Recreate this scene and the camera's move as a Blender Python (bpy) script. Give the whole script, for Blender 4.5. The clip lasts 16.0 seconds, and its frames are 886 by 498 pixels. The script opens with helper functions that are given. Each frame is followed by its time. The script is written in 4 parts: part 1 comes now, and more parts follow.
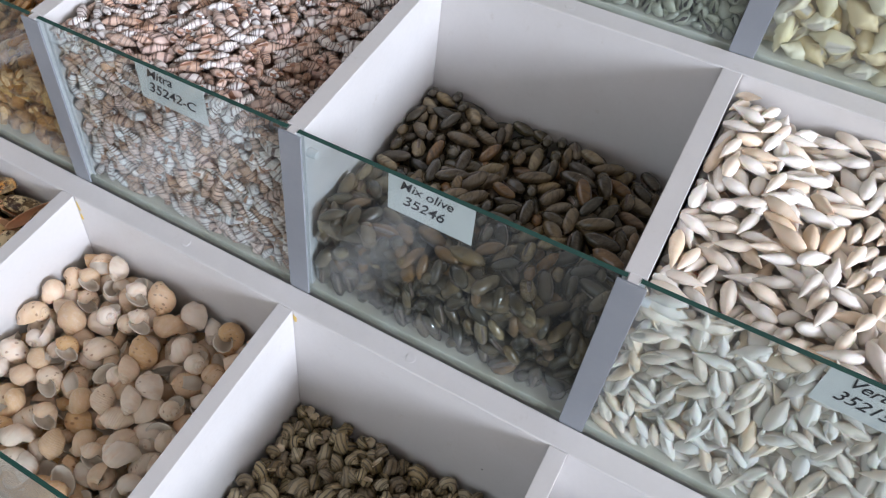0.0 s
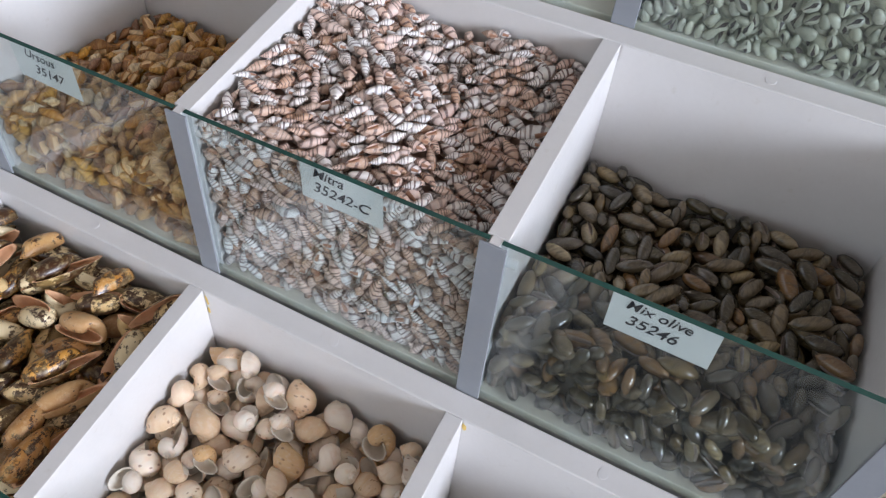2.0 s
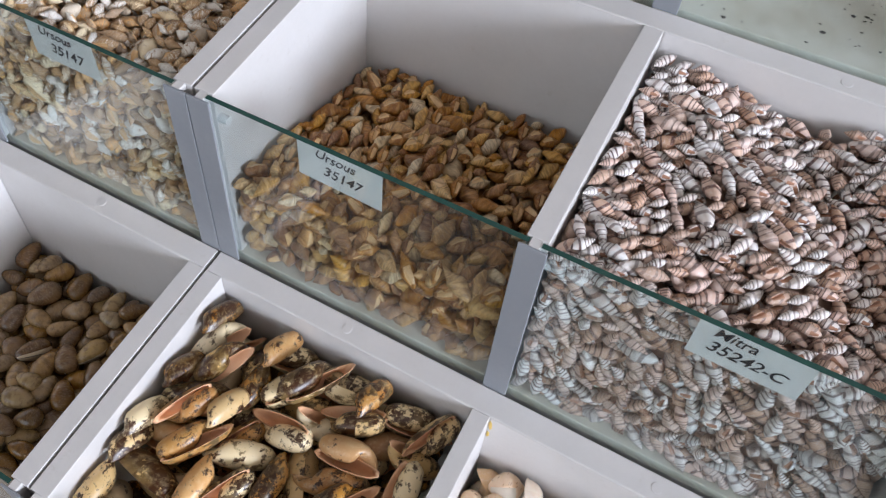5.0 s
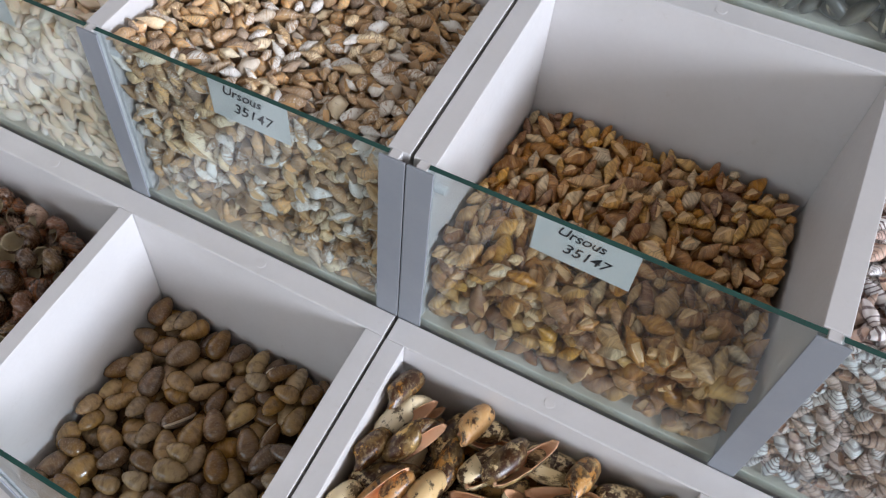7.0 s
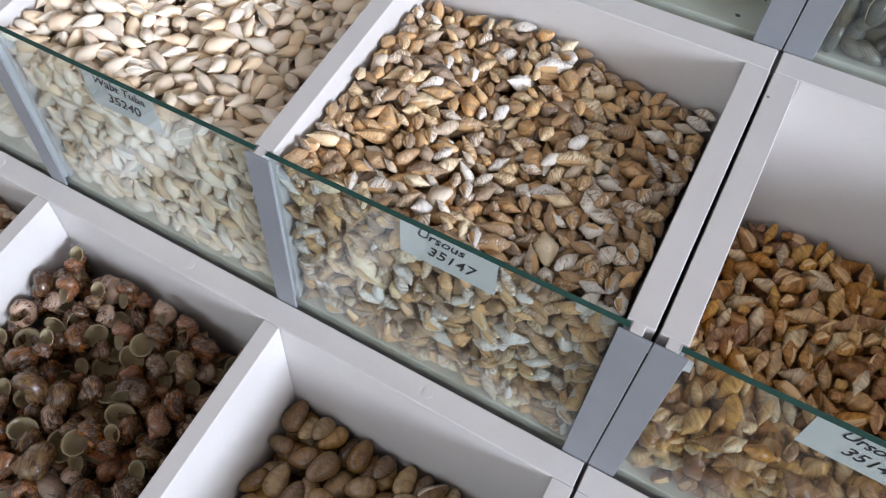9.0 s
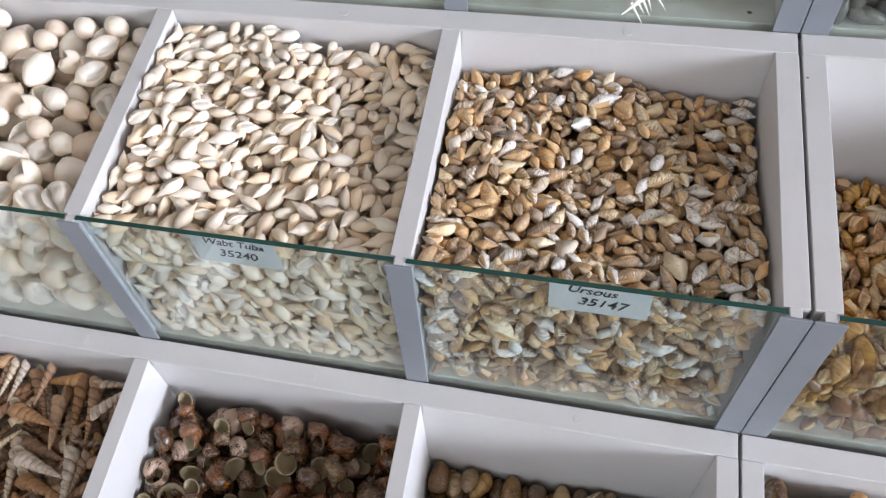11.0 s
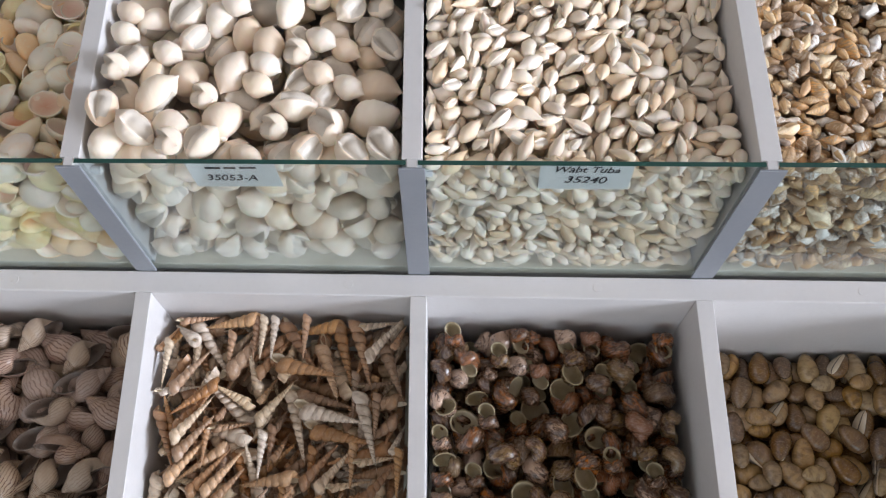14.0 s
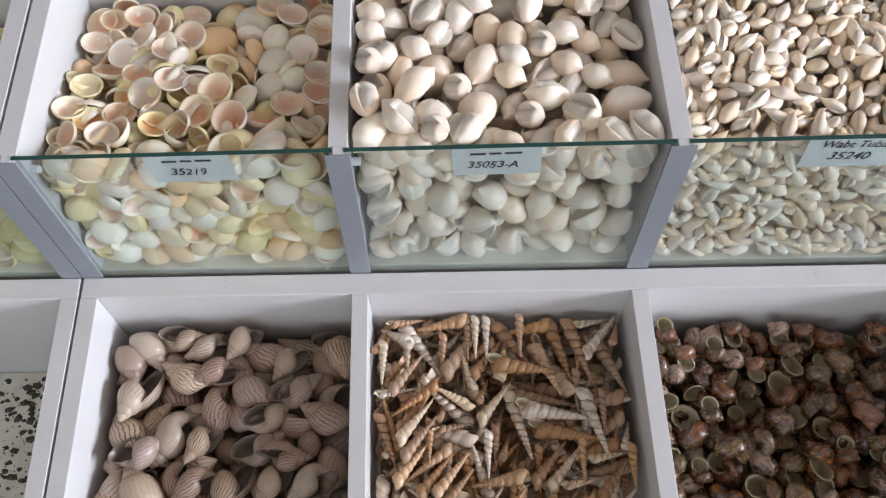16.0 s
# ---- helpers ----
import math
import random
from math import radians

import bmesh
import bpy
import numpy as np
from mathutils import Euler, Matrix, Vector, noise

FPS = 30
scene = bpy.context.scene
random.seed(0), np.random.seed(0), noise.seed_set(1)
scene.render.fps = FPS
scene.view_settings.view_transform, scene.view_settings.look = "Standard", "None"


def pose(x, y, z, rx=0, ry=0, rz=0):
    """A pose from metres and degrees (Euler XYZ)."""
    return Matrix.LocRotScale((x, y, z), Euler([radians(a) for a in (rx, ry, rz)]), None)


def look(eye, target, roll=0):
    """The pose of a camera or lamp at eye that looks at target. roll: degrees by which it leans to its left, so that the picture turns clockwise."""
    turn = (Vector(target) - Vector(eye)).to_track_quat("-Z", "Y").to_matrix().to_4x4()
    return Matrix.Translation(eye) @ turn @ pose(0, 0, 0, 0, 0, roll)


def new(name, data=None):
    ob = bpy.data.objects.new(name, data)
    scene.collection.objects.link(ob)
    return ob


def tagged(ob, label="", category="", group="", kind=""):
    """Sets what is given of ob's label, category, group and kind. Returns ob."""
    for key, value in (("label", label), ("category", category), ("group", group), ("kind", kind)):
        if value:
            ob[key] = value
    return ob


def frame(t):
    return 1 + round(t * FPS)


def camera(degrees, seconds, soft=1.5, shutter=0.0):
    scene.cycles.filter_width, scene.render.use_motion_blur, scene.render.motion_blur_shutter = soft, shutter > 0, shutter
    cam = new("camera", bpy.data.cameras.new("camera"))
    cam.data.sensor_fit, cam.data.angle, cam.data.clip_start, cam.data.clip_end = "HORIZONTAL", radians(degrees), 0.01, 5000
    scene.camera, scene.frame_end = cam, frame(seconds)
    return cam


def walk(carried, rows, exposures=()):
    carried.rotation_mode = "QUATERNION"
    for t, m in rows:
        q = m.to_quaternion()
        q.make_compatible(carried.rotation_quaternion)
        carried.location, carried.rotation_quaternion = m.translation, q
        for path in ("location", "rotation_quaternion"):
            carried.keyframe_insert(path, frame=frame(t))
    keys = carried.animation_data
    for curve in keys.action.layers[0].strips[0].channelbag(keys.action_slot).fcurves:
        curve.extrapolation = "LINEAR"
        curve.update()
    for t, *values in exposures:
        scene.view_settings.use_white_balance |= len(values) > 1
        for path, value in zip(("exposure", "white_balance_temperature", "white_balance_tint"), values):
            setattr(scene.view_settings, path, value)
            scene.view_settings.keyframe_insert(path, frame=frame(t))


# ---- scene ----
cam = camera(58.5, 16.0, 1.25)
PATH = [
    (0, (0.878, -0.363, 1.387), (0.283, 0.847, -0.09), 4.8),
    (0.5, (0.83, -0.37, 1.385), (0.247, 0.857, -0.083), 4.8),
    (1, (0.795, -0.373, 1.382), (0.215, 0.868, -0.075), 4.8),
    (1.5, (0.75, -0.358, 1.387), (0.159, 0.885, -0.065), 4.1),
    (2, (0.693, -0.342, 1.388), (0.091, 0.864, -0.09), 2.9),
    (2.5, (0.633, -0.325, 1.385), (-0.009, 0.84, -0.108), 1.3),
    (3, (0.578, -0.31, 1.384), (-0.104, 0.809, -0.127), 0.1),
    (3.5, (0.542, -0.3, 1.385), (-0.151, 0.798, -0.136), 0.3),
    (4, (0.489, -0.294, 1.382), (-0.119, 0.822, -0.162), 2.9),
    (4.5, (0.428, -0.313, 1.39), (-0.135, 0.826, -0.154), 4.4),
    (7, (0.182, -0.334, 1.382), (-0.361, 0.794, -0.178), 3.4),
    (7.5, (0.124, -0.322, 1.381), (-0.423, 0.798, -0.183), 3.6),
    (8, (0.06, -0.3, 1.381), (-0.495, 0.795, -0.198), 3.9),
    (8.5, (0.017, -0.279, 1.385), (-0.563, 0.781, -0.209), 2.9),
    (9, (-0.006, -0.264, 1.395), (-0.586, 0.779, -0.21), 1.4),
    (9.5, (-0.039, -0.262, 1.422), (-0.639, 0.83, -0.143), -1.8),
    (12, (-0.262, -0.344, 1.494), (-0.464, 0.7, -0.2), -7.8),
    (12.5, (-0.331, -0.348, 1.508), (-0.451, 0.65, -0.221), -4.8),
    (13, (-0.409, -0.341, 1.519), (-0.51, 0.602, -0.242), -4.3),
    (13.5, (-0.462, -0.334, 1.518), (-0.592, 0.575, -0.259), -6.2),
    (14, (-0.522, -0.341, 1.516), (-0.634, 0.576, -0.258), -5.5),
    (14.5, (-0.584, -0.345, 1.509), (-0.686, 0.584, -0.259), -6.1),
    (15, (-0.639, -0.355, 1.508), (-0.709, 0.596, -0.251), -5.1),
    (15.5, (-0.693, -0.375, 1.504), (-0.77, 0.623, -0.228), -5.2),
    (16, (-0.746, -0.399, 1.499), (-0.844, 0.64, -0.207), -5.7),
]
walk(cam, [(t, look(eye, target, roll)) for t, eye, target, roll in PATH], [(0, -0.05), (4.5, -0.02), (9.5, 0.14), (12.0, 0.22), (16.0, 0.2)])

# ---- light: daylight through a window to the right, an added front fill, closed room ----
world = bpy.data.worlds.new("world")
scene.world = world
world.use_nodes = True
wn = world.node_tree.nodes
sky = wn.new("ShaderNodeTexSky")
sky.sky_type, sky.sun_disc, sky.sun_elevation, sky.sun_rotation = "NISHITA", False, radians(35), radians(100)
world.node_tree.links.new(sky.outputs[0], wn["Background"].inputs[0])
wn["Background"].inputs[1].default_value = 0.08


def area(name, eye, target, sx, sy, watts, colour):
    data = bpy.data.lights.new(name, "AREA")
    data.shape, data.size, data.size_y, data.energy, data.color = "RECTANGLE", sx, sy, watts, colour
    ob = new(name, data)
    ob.matrix_world = look(eye, target)
    return ob


area("window_light", (9.95, -3.0, 3.5), (0.0, 0.0, 1.0), 4.0, 2.75, 1620, (0.765, 0.84, 1.0))
# added fill from the front left, no known source; lifts the left bins
area("shopfront_light", (-1.5, -5.5, 2.45), (-1.0, 0.0, 1.2), 5.2, 3.0, 72, (0.87, 0.92, 1.0))

# ---- materials ----


def material(name):
    m = bpy.data.materials.new(name)
    m.use_nodes = True
    nt = m.node_tree
    return m, nt, nt.nodes["Principled BSDF"]


def node(nt, kind, **values):
    n = nt.nodes.new(kind)
    for k, v in values.items():
        n.inputs[k].default_value = v
    return n


def mixed(nt, fac, a, b, blend="MIX"):
    """A colour mix; fac, a and b are sockets or values."""
    n = nt.nodes.new("ShaderNodeMix")
    n.data_type, n.blend_type = "RGBA", blend
    for i, v in ((0, fac), (6, a), (7, b)):
        if isinstance(v, bpy.types.NodeSocket):
            nt.links.new(v, n.inputs[i])
        elif i == 0:
            n.inputs[0].default_value = v
        else:
            n.inputs[i].default_value = (*v, 1)
    return n.outputs[2]


def ramp(nt, value, stops):
    n = nt.nodes.new("ShaderNodeValToRGB")
    e = n.color_ramp.elements
    while len(e) < len(stops):
        e.new(0.5)
    for el, (p, c) in zip(e, stops):
        el.position, el.color = p, (*c, 1) if not isinstance(c, (int, float)) else (c, c, c, 1)
    nt.links.new(value, n.inputs[0])
    return n.outputs[0]


def calc(nt, op, a, b=0.0, c=0.0):
    n = nt.nodes.new("ShaderNodeMath")
    n.operation = op
    for i, v in enumerate((a, b, c)):
        if isinstance(v, bpy.types.NodeSocket):
            nt.links.new(v, n.inputs[i])
        else:
            n.inputs[i].default_value = v
    return n.outputs[0]


def noise_of(nt, vector, scale, detail=3.0, rough=0.55):
    n = node(nt, "ShaderNodeTexNoise", Scale=scale, Detail=detail, Roughness=rough)
    if vector is not None:
        nt.links.new(vector, n.inputs["Vector"])
    return n.outputs["Fac"]


def bumped(nt, bsdf, height, strength, distance):
    n = node(nt, "ShaderNodeBump", Strength=strength, Distance=distance)
    nt.links.new(height, n.inputs["Height"])
    nt.links.new(n.outputs[0], bsdf.inputs["Normal"])


def plain(name, colour, rough, metal=0.0, stain=None, scale=9.0, grain=220.0, bump=0.1, amount=0.5, specks=False):
    """Paint, board, wall: two scales of variation and a fine relief."""
    m, nt, b = material(name)
    g = nt.nodes.new("ShaderNodeNewGeometry").outputs["Position"]
    big = ramp(nt, noise_of(nt, g, scale, 5), [(0.35, 0.0), (0.75, 1.0)])
    fine = noise_of(nt, g, grain, 3)
    stain = stain or tuple(c * 0.8 for c in colour)
    col = mixed(nt, calc(nt, "MULTIPLY", big, amount), colour, stain)
    col = mixed(nt, calc(nt, "MULTIPLY", fine, 0.12), col, tuple(c * 0.6 for c in colour))
    if specks:
        v = node(nt, "ShaderNodeTexVoronoi", Scale=19.0)
        nt.links.new(g, v.inputs["Vector"])
        dot = calc(nt, "LESS_THAN", v.outputs["Distance"], 0.022)
        pick = nt.nodes.new("ShaderNodeSeparateColor")
        nt.links.new(v.outputs["Color"], pick.inputs[0])
        dot = calc(nt, "MULTIPLY", dot, calc(nt, "GREATER_THAN", pick.outputs[0], 0.6))
        col = mixed(nt, calc(nt, "MULTIPLY", dot, 0.8), col, (0.12, 0.1, 0.08))
        scuff = ramp(nt, noise_of(nt, g, 55, 6, 0.75), [(0.62, 0.0), (0.72, 1.0)])
        col = mixed(nt, calc(nt, "MULTIPLY", scuff, 0.3), col, (0.5, 0.45, 0.38))
    nt.links.new(col, b.inputs["Base Color"])
    nt.links.new(calc(nt, "MULTIPLY_ADD", fine, 0.2, rough - 0.1), b.inputs["Roughness"])
    b.inputs["Metallic"].default_value = metal
    bumped(nt, b, fine, bump, 0.001)
    return m


BOARD = plain("white_melamine", (0.68, 0.66, 0.65), 0.42, stain=(0.58, 0.55, 0.52), amount=0.4, scale=14, bump=0.05, specks=True)
GREY = plain("grey_edge_strip", (0.26, 0.275, 0.3), 0.38, metal=0.0, stain=(0.2, 0.22, 0.25), amount=0.35, scale=30, bump=0.04)
DUSTY = plain("dusty_floor_board", (0.8, 0.77, 0.67), 0.55, stain=(0.5, 0.45, 0.32), amount=0.8, scale=22, bump=0.05, specks=True)
PEG = plain("white_plastic", (0.8, 0.8, 0.8), 0.4)
WALL = plain("wall_paint", (0.37, 0.33, 0.29), 0.8, scale=2, grain=60)
FLOOR = plain("floor_tile", (0.34, 0.29, 0.24), 0.45, scale=3, grain=80)
CEIL = plain("ceiling_paint", (0.52, 0.47, 0.42), 0.9, scale=2, grain=60)
PAPER = plain("label_paper", (0.7, 0.71, 0.69), 0.7, scale=40, amount=0.2)
INK = plain("ink", (0.015, 0.015, 0.02), 0.5)
DEBRIS = plain("shell_grit", (0.03, 0.028, 0.022), 0.8, stain=(0.2, 0.17, 0.1), scale=200)
GLUE = plain("yellow_glue", (0.72, 0.5, 0.12), 0.4, scale=90)


def glass_material():
    m = bpy.data.materials.new("clear_glass")
    m.use_nodes = True
    nt = m.node_tree
    nt.nodes.clear()
    out = nt.nodes.new("ShaderNodeOutputMaterial")
    clear = node(nt, "ShaderNodeBsdfTransparent", Color=(0.925, 0.958, 0.962, 1))
    gloss = node(nt, "ShaderNodeBsdfGlossy", Color=(1, 1, 1, 1), Roughness=0.03)
    dust = node(nt, "ShaderNodeBsdfDiffuse", Color=(0.7, 0.77, 0.84, 1))
    facing = node(nt, "ShaderNodeLayerWeight", Blend=0.5).outputs["Facing"]
    fres = calc(nt, "MULTIPLY_ADD", calc(nt, "POWER", facing, 5.0), 0.95, 0.04)
    a, c = nt.nodes.new("ShaderNodeMixShader"), nt.nodes.new("ShaderNodeMixShader")
    g = nt.nodes.new("ShaderNodeNewGeometry").outputs["Position"]
    haze = calc(nt, "MULTIPLY_ADD", ramp(nt, noise_of(nt, g, 16, 6, 0.7), [(0.35, 0.0), (0.8, 1.0)]), 0.017, 0.005)
    nt.links.new(haze, a.inputs[0])
    nt.links.new(clear.outputs[0], a.inputs[1])
    nt.links.new(dust.outputs[0], a.inputs[2])
    nt.links.new(fres, c.inputs[0])
    nt.links.new(a.outputs[0], c.inputs[1])
    nt.links.new(gloss.outputs[0], c.inputs[2])
    nt.links.new(c.outputs[0], out.inputs[0])
    return m


GLASS = glass_material()
GLASS_EDGE = plain("green_glass_edge", (0.02, 0.075, 0.06), 0.2, stain=(0.01, 0.04, 0.035), scale=20)


def shell_material(name, single, colours, pattern=None, dark=(0.1, 0.06, 0.04), rough=0.45, wear=0.35, pale=(0.8, 0.76, 0.7), relief=0.12, lines=6, ribs=0, glow=0.0, tone=0.8):
    """Shell: a colour picked for each one, a pattern that follows its whorls, bleached wear and dirt.
    UV x counts turns along the spiral, UV y goes once round the tube. single: an object each, else islands of one mesh."""
    m, nt, b = material(name)
    rnd = nt.nodes.new("ShaderNodeObjectInfo").outputs["Random"] if single else nt.nodes.new("ShaderNodeNewGeometry").outputs["Random Per Island"]
    uv = nt.nodes.new("ShaderNodeUVMap").outputs[0]
    sep = nt.nodes.new("ShaderNodeSeparateXYZ")
    nt.links.new(uv, sep.inputs[0])
    U, V = sep.outputs[0], sep.outputs[1]
    r2 = calc(nt, "FRACT", calc(nt, "MULTIPLY", rnd, 37.7))
    r3 = calc(nt, "FRACT", calc(nt, "MULTIPLY", rnd, 91.3))
    vec = nt.nodes.new("ShaderNodeCombineXYZ")
    nt.links.new(calc(nt, "MULTIPLY", U, 3.0), vec.inputs[0])
    nt.links.new(calc(nt, "MULTIPLY", V, 4.0), vec.inputs[1])
    nt.links.new(calc(nt, "MULTIPLY", rnd, 60.0), vec.inputs[2])
    vec = vec.outputs[0]
    n = len(colours)
    col = ramp(nt, rnd, [(i / n, c) for i, c in enumerate(colours)])
    col.node.color_ramp.interpolation = "CONSTANT"
    blotch = noise_of(nt, vec, 1.3, 4)
    fine = noise_of(nt, vec, 6.0, 4, 0.65)
    if pattern == "bands":  # dark spiral lines
        w = calc(nt, "SINE", calc(nt, "MULTIPLY_ADD", V, 2 * math.pi * lines, calc(nt, "MULTIPLY", rnd, 20.0)))
        fac = ramp(nt, w, [(0.35, 0.0), (0.8, 1.0)])
        col = mixed(nt, calc(nt, "MULTIPLY", fac, calc(nt, "MULTIPLY_ADD", r2, 0.4, 0.55)), col, dark)
    elif pattern == "stripes":  # wavy lines across the whorls
        w = calc(nt, "SINE", calc(nt, "MULTIPLY_ADD", U, 2 * math.pi * 24, calc(nt, "MULTIPLY", blotch, 18.0)))
        fac = ramp(nt, w, [(0.4, 0.0), (0.8, 1.0)])
        fac = calc(nt, "MULTIPLY", fac, ramp(nt, r2, [(0.1, 0.5), (0.5, 0.95)]))
        worn = calc(nt, "MULTIPLY", ramp(nt, calc(nt, "MULTIPLY", U, 0.25), [(0.78, 0.0), (0.84, 1.0)]), ramp(nt, r3, [(0.25, 0.9), (0.35, 0.0)]))
        fac = calc(nt, "MULTIPLY", fac, calc(nt, "SUBTRACT", 1.0, worn))
        fac = calc(nt, "MULTIPLY", fac, ramp(nt, noise_of(nt, vec, 0.7, 2), [(0.3, 0.25), (0.48, 1.0)]))
        col = mixed(nt, fac, col, dark)
    elif pattern == "blotch":
        fac = ramp(nt, noise_of(nt, vec, 2.4, 4, 0.7), [(0.46, 0.0), (0.52, 1.0)])
        fac = calc(nt, "MULTIPLY", fac, calc(nt, "MULTIPLY_ADD", r2, 0.45, 0.55))
        col = mixed(nt, fac, col, dark)
    elif pattern == "mottle":  # ragged dark patches, sparse on some shells and closing up on others
        n1 = calc(nt, "ADD", noise_of(nt, vec, 2.0, 5, 0.72), calc(nt, "MULTIPLY_ADD", r2, 0.22, -0.12))
        col = mixed(nt, ramp(nt, n1, [(0.48, 0.0), (0.53, 1.0)]), col, dark)
    elif pattern == "spots":
        v = node(nt, "ShaderNodeTexVoronoi", Scale=2.6)
        nt.links.new(vec, v.inputs["Vector"])
        fac = ramp(nt, v.outputs["Distance"], [(0.14, 1.0), (0.24, 0.0)])
        fac = calc(nt, "MULTIPLY", fac, calc(nt, "GREATER_THAN", r2, 0.62))
        col = mixed(nt, calc(nt, "MULTIPLY", fac, 0.7), col, dark)
    elif pattern == "heart":  # the deep middle of a valve is stronger in colour
        fac = calc(nt, "MULTIPLY", ramp(nt, U, [(0.55, 0.0), (0.95, 1.0)]), calc(nt, "MULTIPLY_ADD", r2, 0.7, 0.2))
        col = mixed(nt, fac, col, dark)
    elif pattern == "saddle":  # darker back, pale base
        fac = ramp(nt, blotch, [(0.4, 0.0), (0.62, 1.0)])
        col = mixed(nt, calc(nt, "MULTIPLY", fac, 0.6), col, dark)
    col = mixed(nt, calc(nt, "MULTIPLY", ramp(nt, fine, [(0.5, 0.0), (0.72, 1.0)]), wear), col, pale)
    col = mixed(nt, calc(nt, "MULTIPLY", ramp(nt, blotch, [(0.3, 1.0), (0.5, 0.0)]), 0.35), col, tuple(c ** 1.5 for c in colours[n // 2]))
    hsv = node(nt, "ShaderNodeHueSaturation")
    nt.links.new(calc(nt, "MULTIPLY_ADD", r3, 0.25 * tone, 0.88 * tone), hsv.inputs["Value"])
    nt.links.new(calc(nt, "MULTIPLY_ADD", r2, 0.3, 0.92), hsv.inputs["Saturation"])
    nt.links.new(col, hsv.inputs["Color"])
    nt.links.new(hsv.outputs[0], b.inputs["Base Color"])
    nt.links.new(calc(nt, "MULTIPLY_ADD", fine, 0.3, rough - 0.15), b.inputs["Roughness"])
    if glow:  # thin shell lets light through
        b.inputs["Subsurface Weight"].default_value, b.inputs["Subsurface Scale"].default_value = glow, 0.003
        b.inputs["Subsurface Radius"].default_value = (1.0, 0.6, 0.35)
    if rough < 0.3:  # polished by nature
        b.inputs["Coat Weight"].default_value, b.inputs["Coat Roughness"].default_value = 0.5, 0.1
    h = fine
    if ribs:
        h = calc(nt, "ADD", calc(nt, "MULTIPLY", calc(nt, "SINE", calc(nt, "MULTIPLY", V, 2 * math.pi * ribs)), 0.3), fine)
    bumped(nt, b, h, relief, 0.0012)
    return m


# ---- mesh helpers ----


def mesh_object(name, verts, faces, mats, parent=None, uvs=None, slots=None, smooth=False):
    me = bpy.data.meshes.new(name)
    me.from_pydata([tuple(v) for v in verts], [], faces)
    for m in mats:
        me.materials.append(m)
    if slots is not None:
        me.polygons.foreach_set("material_index", slots)
    if smooth:
        me.polygons.foreach_set("use_smooth", [True] * len(me.polygons))
    me.update()
    ob = new(name, me)
    ob.parent = parent
    return ob


BOXF = [(0, 3, 2, 1), (4, 5, 6, 7), (0, 1, 5, 4), (1, 2, 6, 5), (2, 3, 7, 6), (3, 0, 4, 7)]


def part(name, bm, mat, parent, label=""):
    me = bpy.data.meshes.new(name)
    bm.to_mesh(me)
    bm.free()
    for m in mat if isinstance(mat, (list, tuple)) else [mat]:
        me.materials.append(m)
    ob = new(name, me)
    ob.parent = parent
    return tagged(ob, label) if label else ob


def boxes(spans, warp=None, bevel=0.0005):
    """Boards with eased edges. spans: (x0, x1, y0, y1, z0, z1)."""
    bm = bmesh.new()
    for x0, x1, y0, y1, z0, z1 in spans:
        vs = [bm.verts.new(p) for p in ((x0, y0, z0), (x1, y0, z0), (x1, y1, z0), (x0, y1, z0), (x0, y0, z1), (x1, y0, z1), (x1, y1, z1), (x0, y1, z1))]
        for f in BOXF:
            bm.faces.new([vs[i] for i in f])
    if bevel:
        bmesh.ops.bevel(bm, geom=list(bm.edges), offset=bevel, segments=1, affect="EDGES", clamp_overlap=True)
    if warp:
        for v in bm.verts:
            v.co = warp(*v.co)
    return bm


# ---- plan of the display: stepped rows of trays, leaning slightly ----
PITCH, RIM, DEEP, SLOPE = 0.28, 0.192, 0.2605, 0.117
BACK = 0.238  # inner face of a back board, from the tray's front
JOINT = -0.01125  # middle of the joint between the two long modules
ROWS = {"A": (-DEEP, 0.8 - RIM - SLOPE * DEEP), "B": (0.0, 0.8), "C": (DEEP, 0.8 + RIM + SLOPE * DEEP)}


def warp_of(row):
    y0, z0 = ROWS[row]
    return lambda x, v, h: Vector((x - 0.0315 * v - 0.0417 * (RIM - h), y0 + v, z0 + h + SLOPE * v))


MODULES = {"right": 0.0, "left": -0.0225 - 4 * PITCH, "far": -0.045 - 8 * PITCH}  # axis of each module's first divider


def bin_span(module, i):
    x = MODULES[module] + i * PITCH
    return x + 0.0085, x + PITCH - 0.0085


